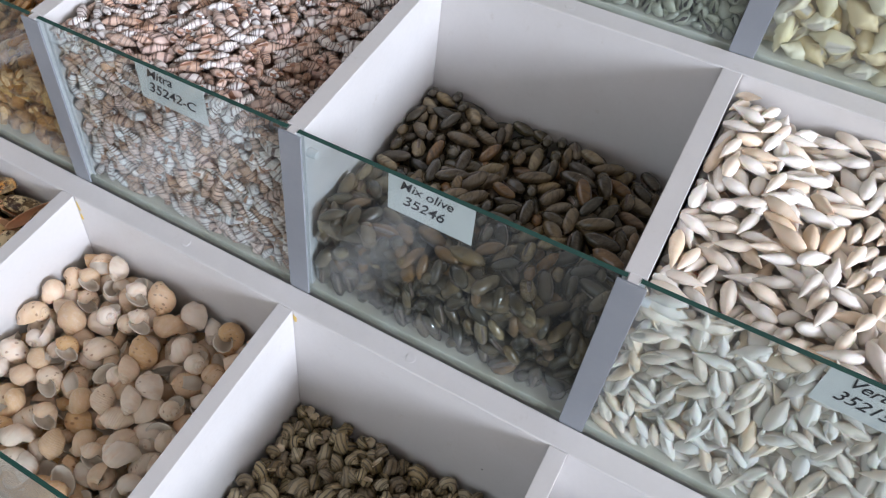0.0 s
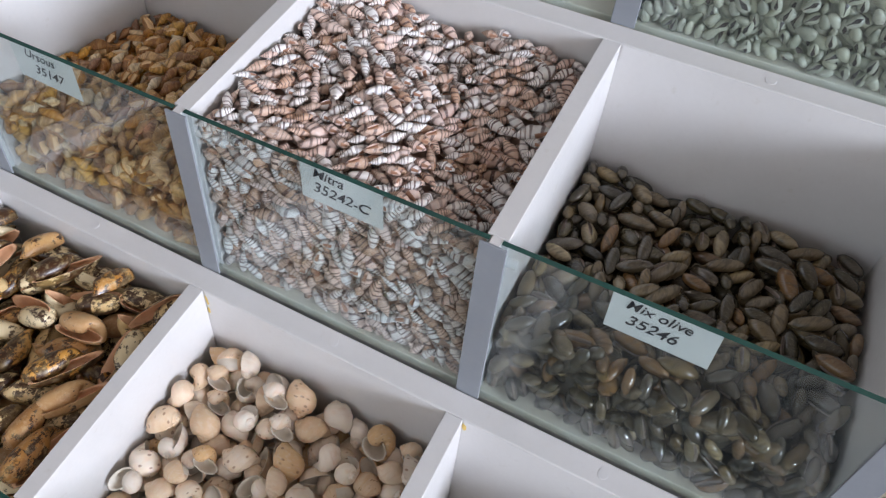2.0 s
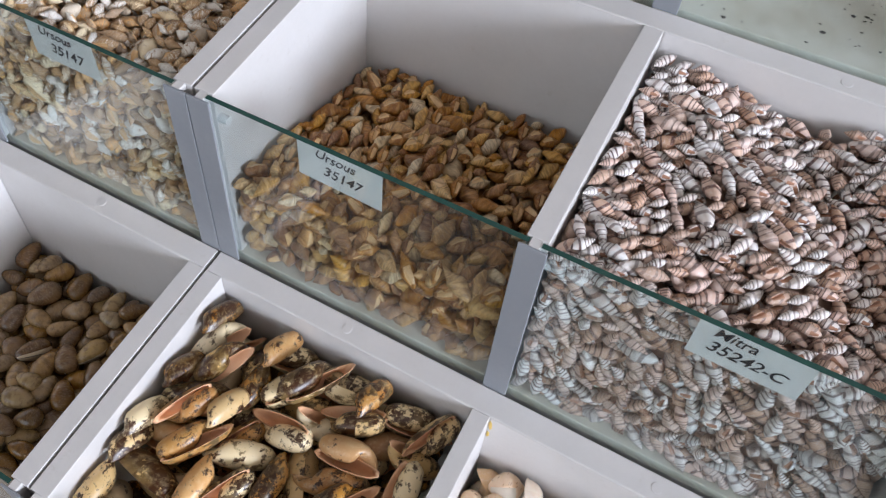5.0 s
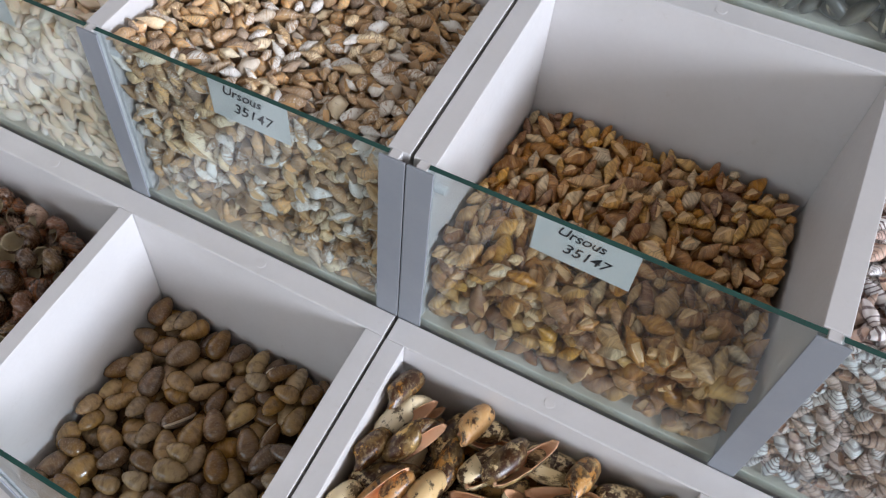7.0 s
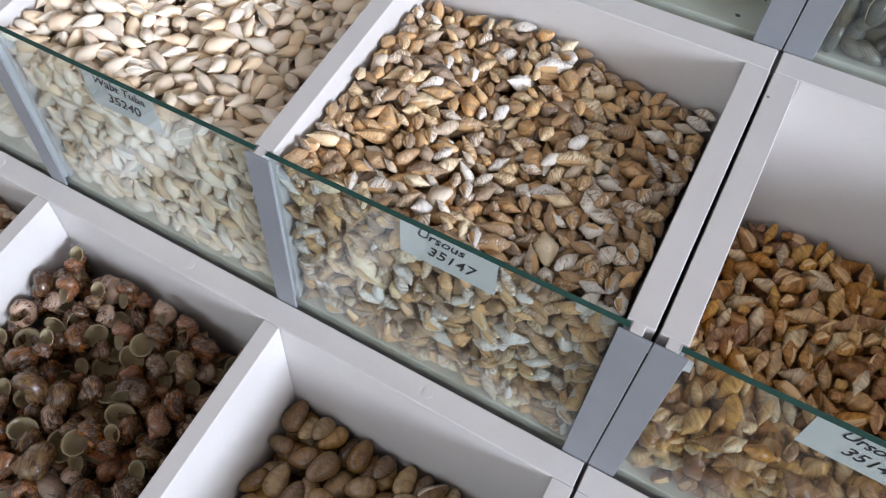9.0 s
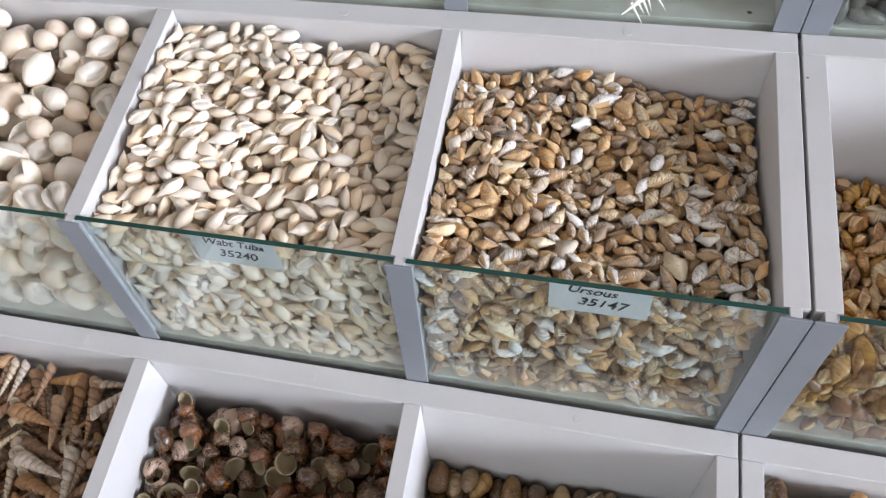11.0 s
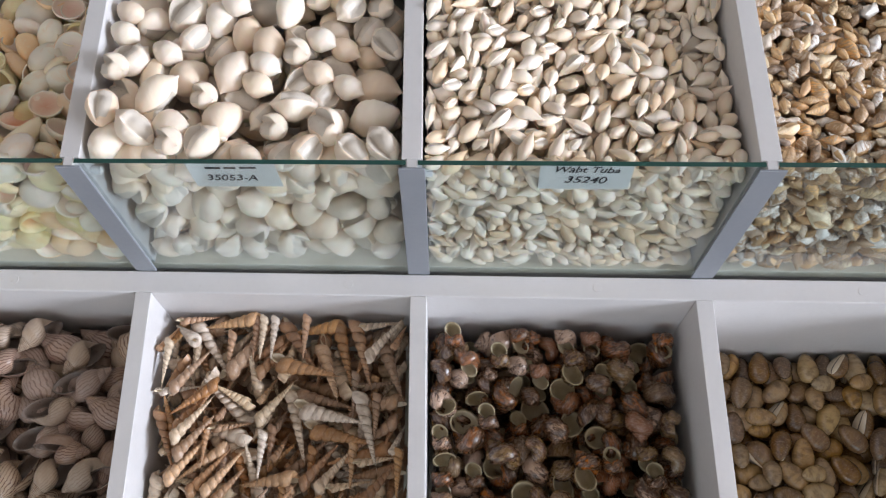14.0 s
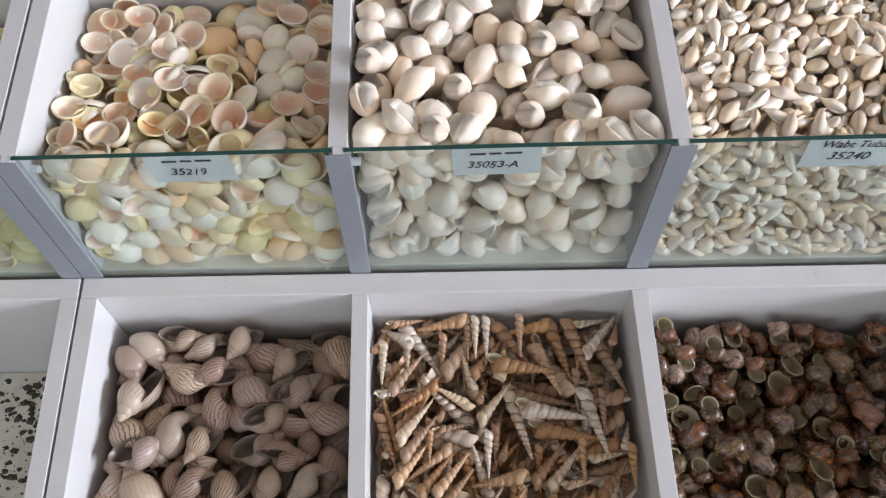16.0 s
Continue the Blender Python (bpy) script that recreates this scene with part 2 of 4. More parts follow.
def tray(row, module, bins=range(4)):
    """One wooden tray of four bins: boards, dividers with grey edge strips, glass front panes."""
    warp, x0 = warp_of(row), MODULES[module]
    thing = new("display_tray")
    thing.location = warp(x0, 0, 0)
    inv = Matrix.Translation(-thing.location)

    def put(name, spans, mat, label="", bevel=0.0005, over=None):
        return part(name, boxes(spans, lambda *p: inv @ warp(*p), bevel), mat, over or thing, label)

    first, last = min(bins), max(bins) + 1
    xa, xb = x0 + first * PITCH, x0 + last * PITCH
    put("floor_board", [(xa - 0.008, xb + 0.008, 0.0084, BACK - 0.0005, -0.012, 0.0)], DUSTY, "dusty white floor board")
    put("back_board", [(xa - 0.0095, xb + 0.0095, BACK, DEEP - 0.0005, -0.03, RIM)], BOARD)
    for i in bins:
        a, b = x0 + i * PITCH + 0.01, x0 + (i + 1) * PITCH - 0.01
        put("edge_band", [(a, b, BACK - 0.0006, BACK - 0.0001, RIM - 0.016, RIM - 0.0006)], BOARD, "", 0.0)
    for k in range(first, last + 1):
        x = x0 + k * PITCH
        t0, t1 = 0.0082, 0.0082
        if k == 0:
            t0 = 0.0098
        if k == 4:
            t1 = 0.0098
        board = put("divider", [(x - t0, x + t1, 0.0095, BACK - 0.0003, 0.0004, RIM), (x - 0.0042, x + 0.0042, 0.0022, 0.0098, 0.0004, RIM)], BOARD)
        strip = put("edge_strip", [(x - 0.0107, x + 0.0107, 0.0, 0.002, -0.0005, RIM + 0.0003)], GREY, "grey front edge strip", 0.0004, board)
        if row == "B":
            bm = bmesh.new()
            bmesh.ops.create_cone(bm, cap_ends=True, segments=12, radius1=0.0042, radius2=0.0036, depth=0.008, matrix=Matrix.Rotation(radians(90), 4, "Y"))
            bmesh.ops.translate(bm, verts=bm.verts, vec=inv @ warp(x + 0.0125, 0.0135, RIM - 0.026))
            part("peg", bm, PEG, board, "small white plastic peg")
    for i in bins:
        a, b = x0 + i * PITCH + 0.0048, x0 + (i + 1) * PITCH - 0.0048
        pane = put("glass_pane", [(a, b, 0.0038, 0.0078, -0.003, RIM + 0.0006)], [GLASS, GLASS_EDGE], "clear glass pane with a green edge", 0.0)
        pane.data.polygons.foreach_set("material_index", [0, 1, 0, 0, 0, 0])
    return tagged(thing, "white board display tray with glass front panes", "display tray", "stepped display trays")


for row in "ABC":
    tray(row, "right")
    tray(row, "left")
    tray(row, "far", [3])

# plinth under the trays
def plinth(row):
    y0, z0 = ROWS[row]
    bm = boxes([(-1.50, 1.16, y0 + 0.012, y0 + DEEP - 0.004, 0.0, z0 - 0.0135)], None, 0.001)
    for v in bm.verts:
        if v.co.z > 0.3:
            v.co.z += SLOPE * (v.co.y - y0)
    ob = part("plinth", bm, BOARD, None)
    return tagged(ob, "white board plinth under a row of trays", "plinth", "display plinths")


for row in "ABC":
    plinth(row)

# closed room round the display
def slab(name, span, mat, label, kind="structure"):
    return tagged(part(name, boxes([span], None, 0.0), mat, None), label, name.split("_")[0], "", kind)


slab("floor", (-4.2, 10.05, -5.6, 1.1, -0.1, 0.0), FLOOR, "brown shop floor")
slab("ceiling", (-4.2, 10.05, -5.6, 1.1, 5.2, 5.3), CEIL, "pale plain shop ceiling")
slab("wall_north", (-4.2, 10.05, 1.1, 1.2, 0.0, 5.2), WALL, "pale plain shop wall behind the display")
slab("wall_west", (-4.3, -4.2, -5.7, 1.2, 0.0, 5.2), WALL, "pale plain shop wall")


def wall_with_opening(name, lo, hi, at, thick, axis, o0, o1, z0, z1):
    spans = [(lo, o0, 0.0, 5.2), (o1, hi, 0.0, 5.2), (o0, o1, 0.0, z0), (o0, o1, z1, 5.2)]
    if axis == "x":
        spans = [(at, at + thick, a, b, c, d) for a, b, c, d in spans]
    else:
        spans = [(a, b, at, at + thick, c, d) for a, b, c, d in spans]
    tagged(part(name, boxes(spans, None, 0.0), WALL, None), "pale shop wall with a large window opening", "wall", "", "structure")


wall_with_opening("wall_east", -5.7, 1.2, 10.05, 0.1, "x", -5.1, -0.9, 2.0, 5.0)
# the south opening is made up, to go with the added front fill
wall_with_opening("wall_south", -4.2, 10.05, -5.7, 0.1, "y", -4.1, 1.1, 0.9, 4.0)

# ---- seashells ----


def spiral(turns, segs, ring, growth, rad, drop, a, b, tilt=0.0, rib=0.0, ribs=0, taper=1.0, lining=0.8, flare=1.08, pinch=1.0, square=1.0, small=False):
    """A coiled shell: a tube that widens by `growth` a turn round the z axis, its apex up. Returns unit-length verts, faces, uvs and slots;
    slot 1 is the lining seen through the mouth."""
    n = max(4, int(turns * segs))
    rows, us = [], []
    total = 2 * math.pi * turns

    def hoop(th, s, k=1.0):
        t = min(1.0, max(0.0, 1 - (total - th) / 2.2))
        p = 1 - (1 - pinch) * t * t * (3 - 2 * t)
        a2, r2 = a * p, rad + a * (1 - p)
        c, sn = math.cos(th), math.sin(th)
        w = 1.0 + rib * math.cos(ribs * th)
        pts = []
        for j in range(ring):
            ph = 2 * math.pi * j / ring
            cp = math.cos(ph)
            pr, pz = a2 * math.copysign(abs(cp) ** square, cp) * w * k, b * math.sin(ph) * w * (1 - (1 - k) * 0.6 if k > 0.3 else k)
            ct, st = math.cos(tilt), math.sin(tilt)
            pr, pz = pr * ct - pz * st, pr * st + pz * ct
            r = max(0.0, (r2 + pr)) * s
            pts.append((r * c, r * sn, (pz - drop) * s))
        return pts

    for i in range(n + 1):
        th = total * i / n
        s = growth ** ((th - total) / (2 * math.pi))
        if i == 0:
            rows.append(hoop(th, s * 0.05))
            us.append(0.0)
        rows.append(hoop(th, s ** taper))
        us.append(th / (2 * math.pi))
    mouth = len(rows)
    inner = ((lining * 0.85, 0.9), (0.05, 1.3)) if small else ((lining * 0.94, 0.6), (lining * 0.85, 1.3), (0.05, 1.7))
    for k, back in ((flare, -0.05), (lining, -0.03)) + inner:
        rows.append(hoop(total - back, growth ** (-back / (2 * math.pi)), k))
        us.append(turns)
    verts = np.array([p for r in rows for p in r])
    faces, uvs, slots = [], [], []
    for i in range(len(rows) - 1):
        for j in range(ring):
            j2 = (j + 1) % ring
            faces.append((i * ring + j, i * ring + j2, (i + 1) * ring + j2, (i + 1) * ring + j))
            uvs += [(us[i], j / ring), (us[i], (j + 1) / ring), (us[i + 1], (j + 1) / ring), (us[i + 1], j / ring)]
            slots.append(1 if i >= mouth else 0)
    verts -= (verts.max(0) + verts.min(0)) / 2
    verts /= verts.max(0)[2] * 2
    return verts, faces, np.array(uvs), np.array(slots)


def spindle(outline, seed, whorls=3.0, spire=0.4, mouth=0.9, deep=0.5, lip=1.05, nt=13, body=6, rib=0.0, step=0.1, wide=1.0, twist=1.0, across=1.0, along=1.0):
    """A whole snail shell: an outline (share of the length from the apex, radius) turned round the z axis, stepped at the
    sutures of its whorls, the last one widening to an outer lip with a hollow mouth beside it. Slot 1 is the lining of the mouth.
    rib: folds along the shell; twist, across, along: how the coordinates for its pattern run."""
    rng = np.random.default_rng(seed)
    ps, pr = np.array(outline).T
    n = max(2, int(whorls * 3))
    top = np.linspace(0, 1, n, endpoint=False)
    rise = np.concatenate([spire * top ** 1.25, np.linspace(spire, 1, body + 1)])
    V = np.concatenate([whorls * top, whorls + np.linspace(0, 1, body + 1)])
    ang = [0.0, 0.05, -0.3, 0.12, 0.5 * mouth, mouth]
    ang = np.array(ang + list(np.linspace(mouth, 2 * np.pi - 0.1, nt - 5)[1:]))
    cols, nz = len(ang), len(rise) - 1
    past = np.clip((ang - mouth) / (2 * np.pi - mouth), 0, 1)
    inner = 1 - (lip - 1) * 1.3
    grown = inner + (lip - inner) * past ** 1.6
    grown[:6] = lip, lip * 0.96, 1 - deep, 1 - deep, 1 - 0.6 * deep, inner - 0.02
    curl = np.zeros(cols)
    curl[2] = 1.0
    gape = np.clip((rise - spire - 0.02) / 0.16, 0, 1)
    gape = gape * gape * (3 - 2 * gape) * np.clip((1.03 - rise) / 0.16, 0, 1)
    sway = rng.uniform(-0.05, 0.05, 2)
    squash = 1 + rng.uniform(-0.08, 0.08)
    verts, uvs, faces, slots = [], [], [], []
    for i, s in enumerate(rise):
        p = np.interp(s, ps, pr) * wide
        g = gape[i]
        for j, a in enumerate(ang):
            a = a * (g if curl[j] else 1.0) + (0.08 * (1 - g) if curl[j] else 0.0)
            f = (1 - g) + g * grown[j]
            ph = (V[i] - a / (2 * np.pi)) % 1.0
            if V[i] < whorls + 0.75:
                f *= 1 - step * math.exp(-(min(ph, 1 - ph) / 0.17) ** 2) * (1 if V[i] < whorls else 0.6)
            if rib and (j > 5 or g < 0.2):
                f *= 1 + rib * (1 if j % 2 else -1)
            f *= 1 + rng.normal(0, 0.014)
            c = s - 0.5
            verts.append((p * f * math.cos(a) * squash + sway[0] * c * c, p * f * math.sin(a) / squash + sway[1] * c * c, -c))
    for i in range(nz):
        for j in range(cols):
            k = (j + 1) % cols
            a0, a1 = ang[j] / (2 * np.pi), (ang[k] if k else 2 * np.pi) / (2 * np.pi)
            faces.append((i * cols + j, (i + 1) * cols + j, (i + 1) * cols + k, i * cols + k))
            uvs += [(a * across + 3, V[r] * along - a * twist) for a, r in ((a0, i), (a0, i + 1), (a1, i + 1), (a1, i))]
            slots.append(1 if 1 <= j < 5 and gape[i + 1] > 0.6 else 0)
    base = len(verts) - cols
    mid = tuple(np.mean(verts[base:], axis=0))
    verts += [mid] * cols
    for j in range(cols):
        k = (j + 1) % cols
        faces.append((base + j, base + cols + j, base + cols + k, base + k))
        uvs += [(3.0, V[-1])] * 4
        slots.append(0)
    verts = np.array(verts)
    verts -= (verts.max(0) + verts.min(0)) / 2
    return verts, faces, np.array(uvs), np.array(slots)


def cowrie(rings=9, ring=10, flat=0.72, slit=0.35):
    """An egg with a toothed slit along its flat base."""
    verts, faces, uvs, slots = [], [], [], []
    for i in range(rings + 1):
        t = math.pi * i / rings
        z, r = -math.cos(t) * 0.5, 0.34 * math.sin(t) ** 0.85 * (1 + 0.24 * math.cos(t))
        for j in range(ring):
            ph = 2 * math.pi * (j + 0.5) / ring
            x, y = r * math.cos(ph), r * math.sin(ph) * flat
            if y < 0:
                y *= 0.8
            verts.append((x, y, z))
    for i in range(rings):
        for j in range(ring):
            j2 = (j + 1) % ring
            faces.append((i * ring + j, i * ring + j2, (i + 1) * ring + j2, (i + 1) * ring + j))
            uvs += [(i / rings * 2, j / ring), (i / rings * 2, (j + 1) / ring), ((i + 1) / rings * 2, (j + 1) / ring), ((i + 1) / rings * 2, j / ring)]
            slots.append(0)
    # slit: the base strip sinks into a narrow dark mouth with pale lips
    verts = np.array(verts)
    j = ring * 3 // 4
    strip = [i for i in range(len(faces)) if i % ring == (j - 1) % ring]
    for fi in strip[1:-1]:
        slots[fi] = 1
        slots[fi - 1] = slots[fi + 1] = 2
    lips = np.abs(verts[:, 0]) < 0.12
    low = (verts[:, 1] < 0) & lips
    verts[low, 0] *= slit
    verts[low, 1] += 0.07 * np.sin(np.pi * (verts[low, 2] + 0.5))
    return verts, faces, np.array(uvs), np.array(slots)


def valve(rings=5, ring=16, deep=0.36):
    """Half of a clam: a thin rounded cup with a beak, lined inside."""
    pts = []
    for side, k in ((0, 1.0), (1, 0.93)):
        for i in range(rings + 1):
            t = i / rings if side == 0 else 1 - i / rings
            for j in range(ring):
                ph = 2 * math.pi * j / ring
                r = math.sin(t * math.pi / 2) * 0.5 * k
                x = r * math.cos(ph) * (0.93 if math.cos(ph) < 0 else 1.0)
                z = r * math.sin(ph) + 0.12 * (1 - t)
                y = deep * math.cos(t * math.pi / 2) ** 0.8 * k - (0.0 if side == 0 else 0.02 * math.cos(t * 1.5))
                pts.append((x, y, z))
    verts = np.array(pts)
    faces, uvs, slots = [], [], []
    rows = 2 * (rings + 1)
    for i in range(rows - 1):
        for j in range(ring):
            j2 = (j + 1) % ring
            faces.append((i * ring + j, (i + 1) * ring + j, (i + 1) * ring + j2, i * ring + j2))
            u0, u1 = i / rows * 2, (i + 1) / rows * 2
            uvs += [(u0 / 2, j / ring), (u1 / 2, j / ring), (u1 / 2, (j + 1) / ring), (u0 / 2, (j + 1) / ring)]
            slots.append(1 if i > rings else 0)
    verts -= (verts.max(0) + verts.min(0)) / 2
    return verts, faces, np.array(uvs), np.array(slots)


def turn(rx, ry, rz):
    return np.array(Euler((rx, ry, rz)).to_matrix())


def settle(rng, span, low, high, shapes, size, spread, limit, strip, upright=0.0, roll0=0.0, slim=0.84, tries=8, loose=0.35):
    """Drops shells one by one into a bin until its heap is full. span: x0, x1, v0, v1; high(x, v): the heap's surface over the floor;
    strip: how far behind the glass it is filled from the floor up. Returns the placed (shape, turn @ size, place) and the core's heights."""
    x0, x1, v0, v1 = span
    fat = min(np.ptp(shapes[0][0], axis=0)) * size
    cell = max(0.0022, fat / 5)
    nx, nv = int((x1 - x0) / cell), int((v1 - v0) / cell)
    gx, gv = np.meshgrid(x0 + (np.arange(nx) + 0.5) * cell, v0 + (np.arange(nv) + 0.5) * cell, indexing="ij")
    want = high(gx, gv)
    h = np.where(gv < v0 + strip, 0.0, np.maximum(0.0, want - low))
    core = h.copy()
    placed = []
    pool = []
    for vs, *_ in shapes:
        for _ in range(14):
            s = size * math.exp(rng.normal(0, spread))
            stand = rng.random() < 0.12
            base = turn(math.pi / 2, 0, 0)
            m = turn(rng.normal(0, loose if not stand else 0.9), rng.normal(0, loose), rng.uniform(0, 2 * math.pi)) @ base @ turn(0, 0, rng.uniform(0, 2 * math.pi) if rng.random() >= upright else rng.normal(roll0, 0.5))
            m = m * s
            pool.append((m, None))
    entries = []
    k = 0
    for si, (vs, *_) in enumerate(shapes):
        for _ in range(14):
            m = pool[k][0]
            k += 1
            p = vs @ m.T
            q = np.vstack([p, (p[:-1] + p[1:]) / 2]) * slim
            ix, iv = np.floor(q[:, 0] / cell).astype(int), np.floor(q[:, 1] / cell).astype(int)
            ax, av = ix.min(), iv.min()
            w, d = ix.max() - ax + 1, iv.max() - av + 1
            lo, hi = np.full((w, d), 9.0), np.full((w, d), -9.0)
            np.minimum.at(lo, (ix - ax, iv - av), q[:, 2])
            np.maximum.at(hi, (ix - ax, iv - av), q[:, 2])
            entries.append((si, m, ax, av, w, d, lo, hi))
    fails = 0
    while len(placed) < limit and fails < 160:
        lack = want - h
        open_cells = np.argwhere(lack > fat * 0.4)
        if len(open_cells) == 0:
            break
        best = None
        for _ in range(tries):
            ci, cv = open_cells[rng.integers(len(open_cells))]
            e = entries[rng.integers(len(entries))]
            si, m, ax, av, w, d, lo, hi = e
            if w >= nx or d >= nv:
                continue
            e1, e2 = int(w * 0.1), int(d * 0.1)
            if w + 2 * e1 >= nx or d + 2 * e2 >= nv:
                continue
            i0, j0 = min(max(ci + ax, e1), nx - w - e1), min(max(cv + av, e2), nv - d - e2)
            area_h = h[i0:i0 + w, j0:j0 + d]
            z = np.where(lo < 8, area_h - lo, -9).max()
            top = z + hi.max()
            over = top - want[min(i0 + w // 2, nx - 1), min(j0 + d // 2, nv - 1)]
            score = z + (2.0 * over if over > fat * 0.35 else 0)
            if best is None or score < best[0]:
                best = (score, e, i0, j0, z, over)
        if best is None:
            fails += 1
            continue
        _, (si, m, ax, av, w, d, lo, hi), i0, j0, z, over = best
        if over > fat * 0.95:
            fails += 1
            continue
        fails = 0
        z -= fat * 0.10
        region = h[i0:i0 + w, j0:j0 + d]
        np.maximum(region, np.where(hi > -8, z + hi, region), out=region)
        placed.append((si, m, np.array((x0 + (i0 - ax) * cell, v0 + (j0 - av) * cell, z))))
    return placed, core, gx, gv


def heap(row, module, i, name, label, category, shapes, size, mats, front, back, single, seed, spread=0.12, heave=0.006, limit=3000, deepness=2.1, group="", tip=0.0, upright=0.0, turns=0.0, slim=0.84, loose=0.35):
    """The shells of one bin. front, back: how far the heap's surface lies under the rim at the glass and at the back board."""
    rng = np.random.default_rng(seed)
    strip = row != "A"
    x0, x1 = bin_span(module, i)
    warp = warp_of(row)
    span = (x0 + 0.001, x1 - 0.001, 0.0085, BACK - 0.001)
    fat = min(np.ptp(shapes[0][0], axis=0)) * size

    def high(x, v):
        t = (v - span[2]) / (span[3] - span[2])
        u = (x - span[0]) / (span[1] - span[0])
        bump = heave * (np.sin(u * 5.1 + seed) * np.cos(t * 4.3 + seed * 2) + 0.8 * np.sin(u * 11 + t * 7 + seed))
        return np.maximum(0.004, RIM - (front + (back - front) * t) + bump + tip * (0.5 - u))

    placed, core, gx, gv = settle(rng, span, fat * deepness, high, shapes, size, spread, limit, 0.0, upright, -2 * math.pi * turns, slim, loose=loose)
    # what is buried is left out
    placed = [q for q in placed if q[2][2] + (shapes[q[0]][0] @ q[1].T)[:, 2].max() > float(high(np.array(q[2][0]), np.array(q[2][1]))) - (2.2 if single else 1.4) * fat]
    if strip:  # shells that lie against the pane, from the floor up to the surface
        tall = RIM
        press = settle(rng, (span[0], span[1], 0.0, tall + 0.7 * fat), 9.0, lambda x, b: np.where(tall - b < high(x, 0 * x + span[2]) - 0.4 * fat, 1.0 * fat, -1.0), shapes, size, spread, limit, 0.0, upright, -2 * math.pi * turns, slim, loose=loose)[0]
        swap = np.array([[1.0, 0, 0], [0, 0, 1.0], [0, -1.0, 0]])
        placed += [(si, swap @ m, np.array((at[0], span[2] + at[2], tall - at[1]))) for si, m, at in press]
    inside = []
    for si, m, at in placed:
        p = shapes[si][0] @ m.T + at
        lo, hi = p.min(0), p.max(0)
        push = np.array((max(0.0, span[0] - lo[0]) - max(0.0, hi[0] - span[1]), max(0.0, span[2] - lo[1]) - max(0.0, hi[1] - span[3]), max(0.0, 0.0005 - lo[2])))
        if lo[1] < span[2] + 0.5 * fat and lo[2] < 0.9 * fat and strip:
            push[2] = 0.0005 - lo[2]
        inside.append((si, m, at + push))
    placed = inside
    # hidden body of the heap
    nx, nv = core.shape
    step = 3
    ii, jj = list(range(0, nx, step)), list(range(0, nv, step))
    verts, faces = [], []
    for a in ii:
        for c in jj:
            p = warp(float(gx[a, c]), float(gv[a, c]), float(max(0.001, core[a, c] - fat * (0.9 if single else 0.4))))
            verts.append(p)
    inset = 1.4 * fat if strip else 0.0
    for k, p in enumerate(verts):
        p.y += inset * (1 - (k % len(jj)) / (len(jj) - 1))
    if strip:  # its front stands behind the layer at the pane
        foot = len(verts)
        for a in ii:
            q = warp(float(gx[a, 0]), span[2] + inset, 0.0005)
            verts.append(q)
        faces += [(foot + a, foot + a + 1, (a + 1) * len(jj), a * len(jj)) for a in range(len(ii) - 1)]
    for a in range(len(ii) - 1):
        for c in range(len(jj) - 1):
            k = a * len(jj) + c
            faces.append((k, k + len(jj), k + len(jj) + 1, k + 1))
    if single:
        body = mesh_object(name + "_heap", verts, faces, [mats[0]])
        body.data.uv_layers.new(name="UVMap")
        tagged(body, "packed lower layers under the heap of seashells", "seashells", "", "stuff")
    if single:
        data = []
        for k, (vs, fs, uv, sl) in enumerate(shapes):
            me = bpy.data.meshes.new(name)
            me.from_pydata([tuple(v) for v in vs], [], fs)
            for m in mats:
                me.materials.append(m)
            me.polygons.foreach_set("material_index", sl.astype(np.int32))
            me.polygons.foreach_set("use_smooth", np.ones(len(fs), dtype=bool))
            lay = me.uv_layers.new(name="UVMap")
            lay.data.foreach_set("uv", uv.astype(np.float32).ravel())
            me.update()
            data.append(me)
        for si, m, at in placed:
            ob = new(name, data[si])
            ob.matrix_world = Matrix.Translation(warp(*[float(c) for c in at])) @ Matrix(m.tolist()).to_4x4()
            tagged(ob, label, category, group or (name + " heap"))
        return len(placed)
    allv, allf, alluv, allsl, base = [np.array(verts)], [np.array(faces)], [np.zeros((4 * len(faces), 2))], [np.zeros(len(faces))], len(verts)
    for si, m, at in placed:
        vs, fs, uv, sl = shapes[si]
        p = vs @ m.T + np.array(warp(*[float(c) for c in at]))
        allv.append(p)
        allf.append(np.array(fs) + base)
        alluv.append(uv)
        allsl.append(sl)
        base += len(vs)
    V, F = np.vstack(allv), np.vstack(allf)
    me = bpy.data.meshes.new(name)
    me.vertices.add(len(V))
    me.vertices.foreach_set("co", V.astype(np.float32).ravel())
    me.loops.add(F.size)
    me.loops.foreach_set("vertex_index", F.astype(np.int32).ravel())
    me.polygons.add(len(F))
    me.polygons.foreach_set("loop_start", np.arange(0, F.size, 4, dtype=np.int32))
    me.polygons.foreach_set("material_index", np.concatenate(allsl).astype(np.int32))
    me.polygons.foreach_set("use_smooth", np.ones(len(F), dtype=bool))
    for m in mats:
        me.materials.append(m)
    lay = me.uv_layers.new(name="UVMap")
    lay.data.foreach_set("uv", np.vstack(alluv).astype(np.float32).ravel())
    me.update(calc_edges=True)
    me.validate()
    ob = new(name, me)
    return tagged(ob, label, category, "", "stuff")


def lining(name, colour, rough=0.3):
    return plain(name, colour, rough, scale=60, amount=0.3, grain=300)


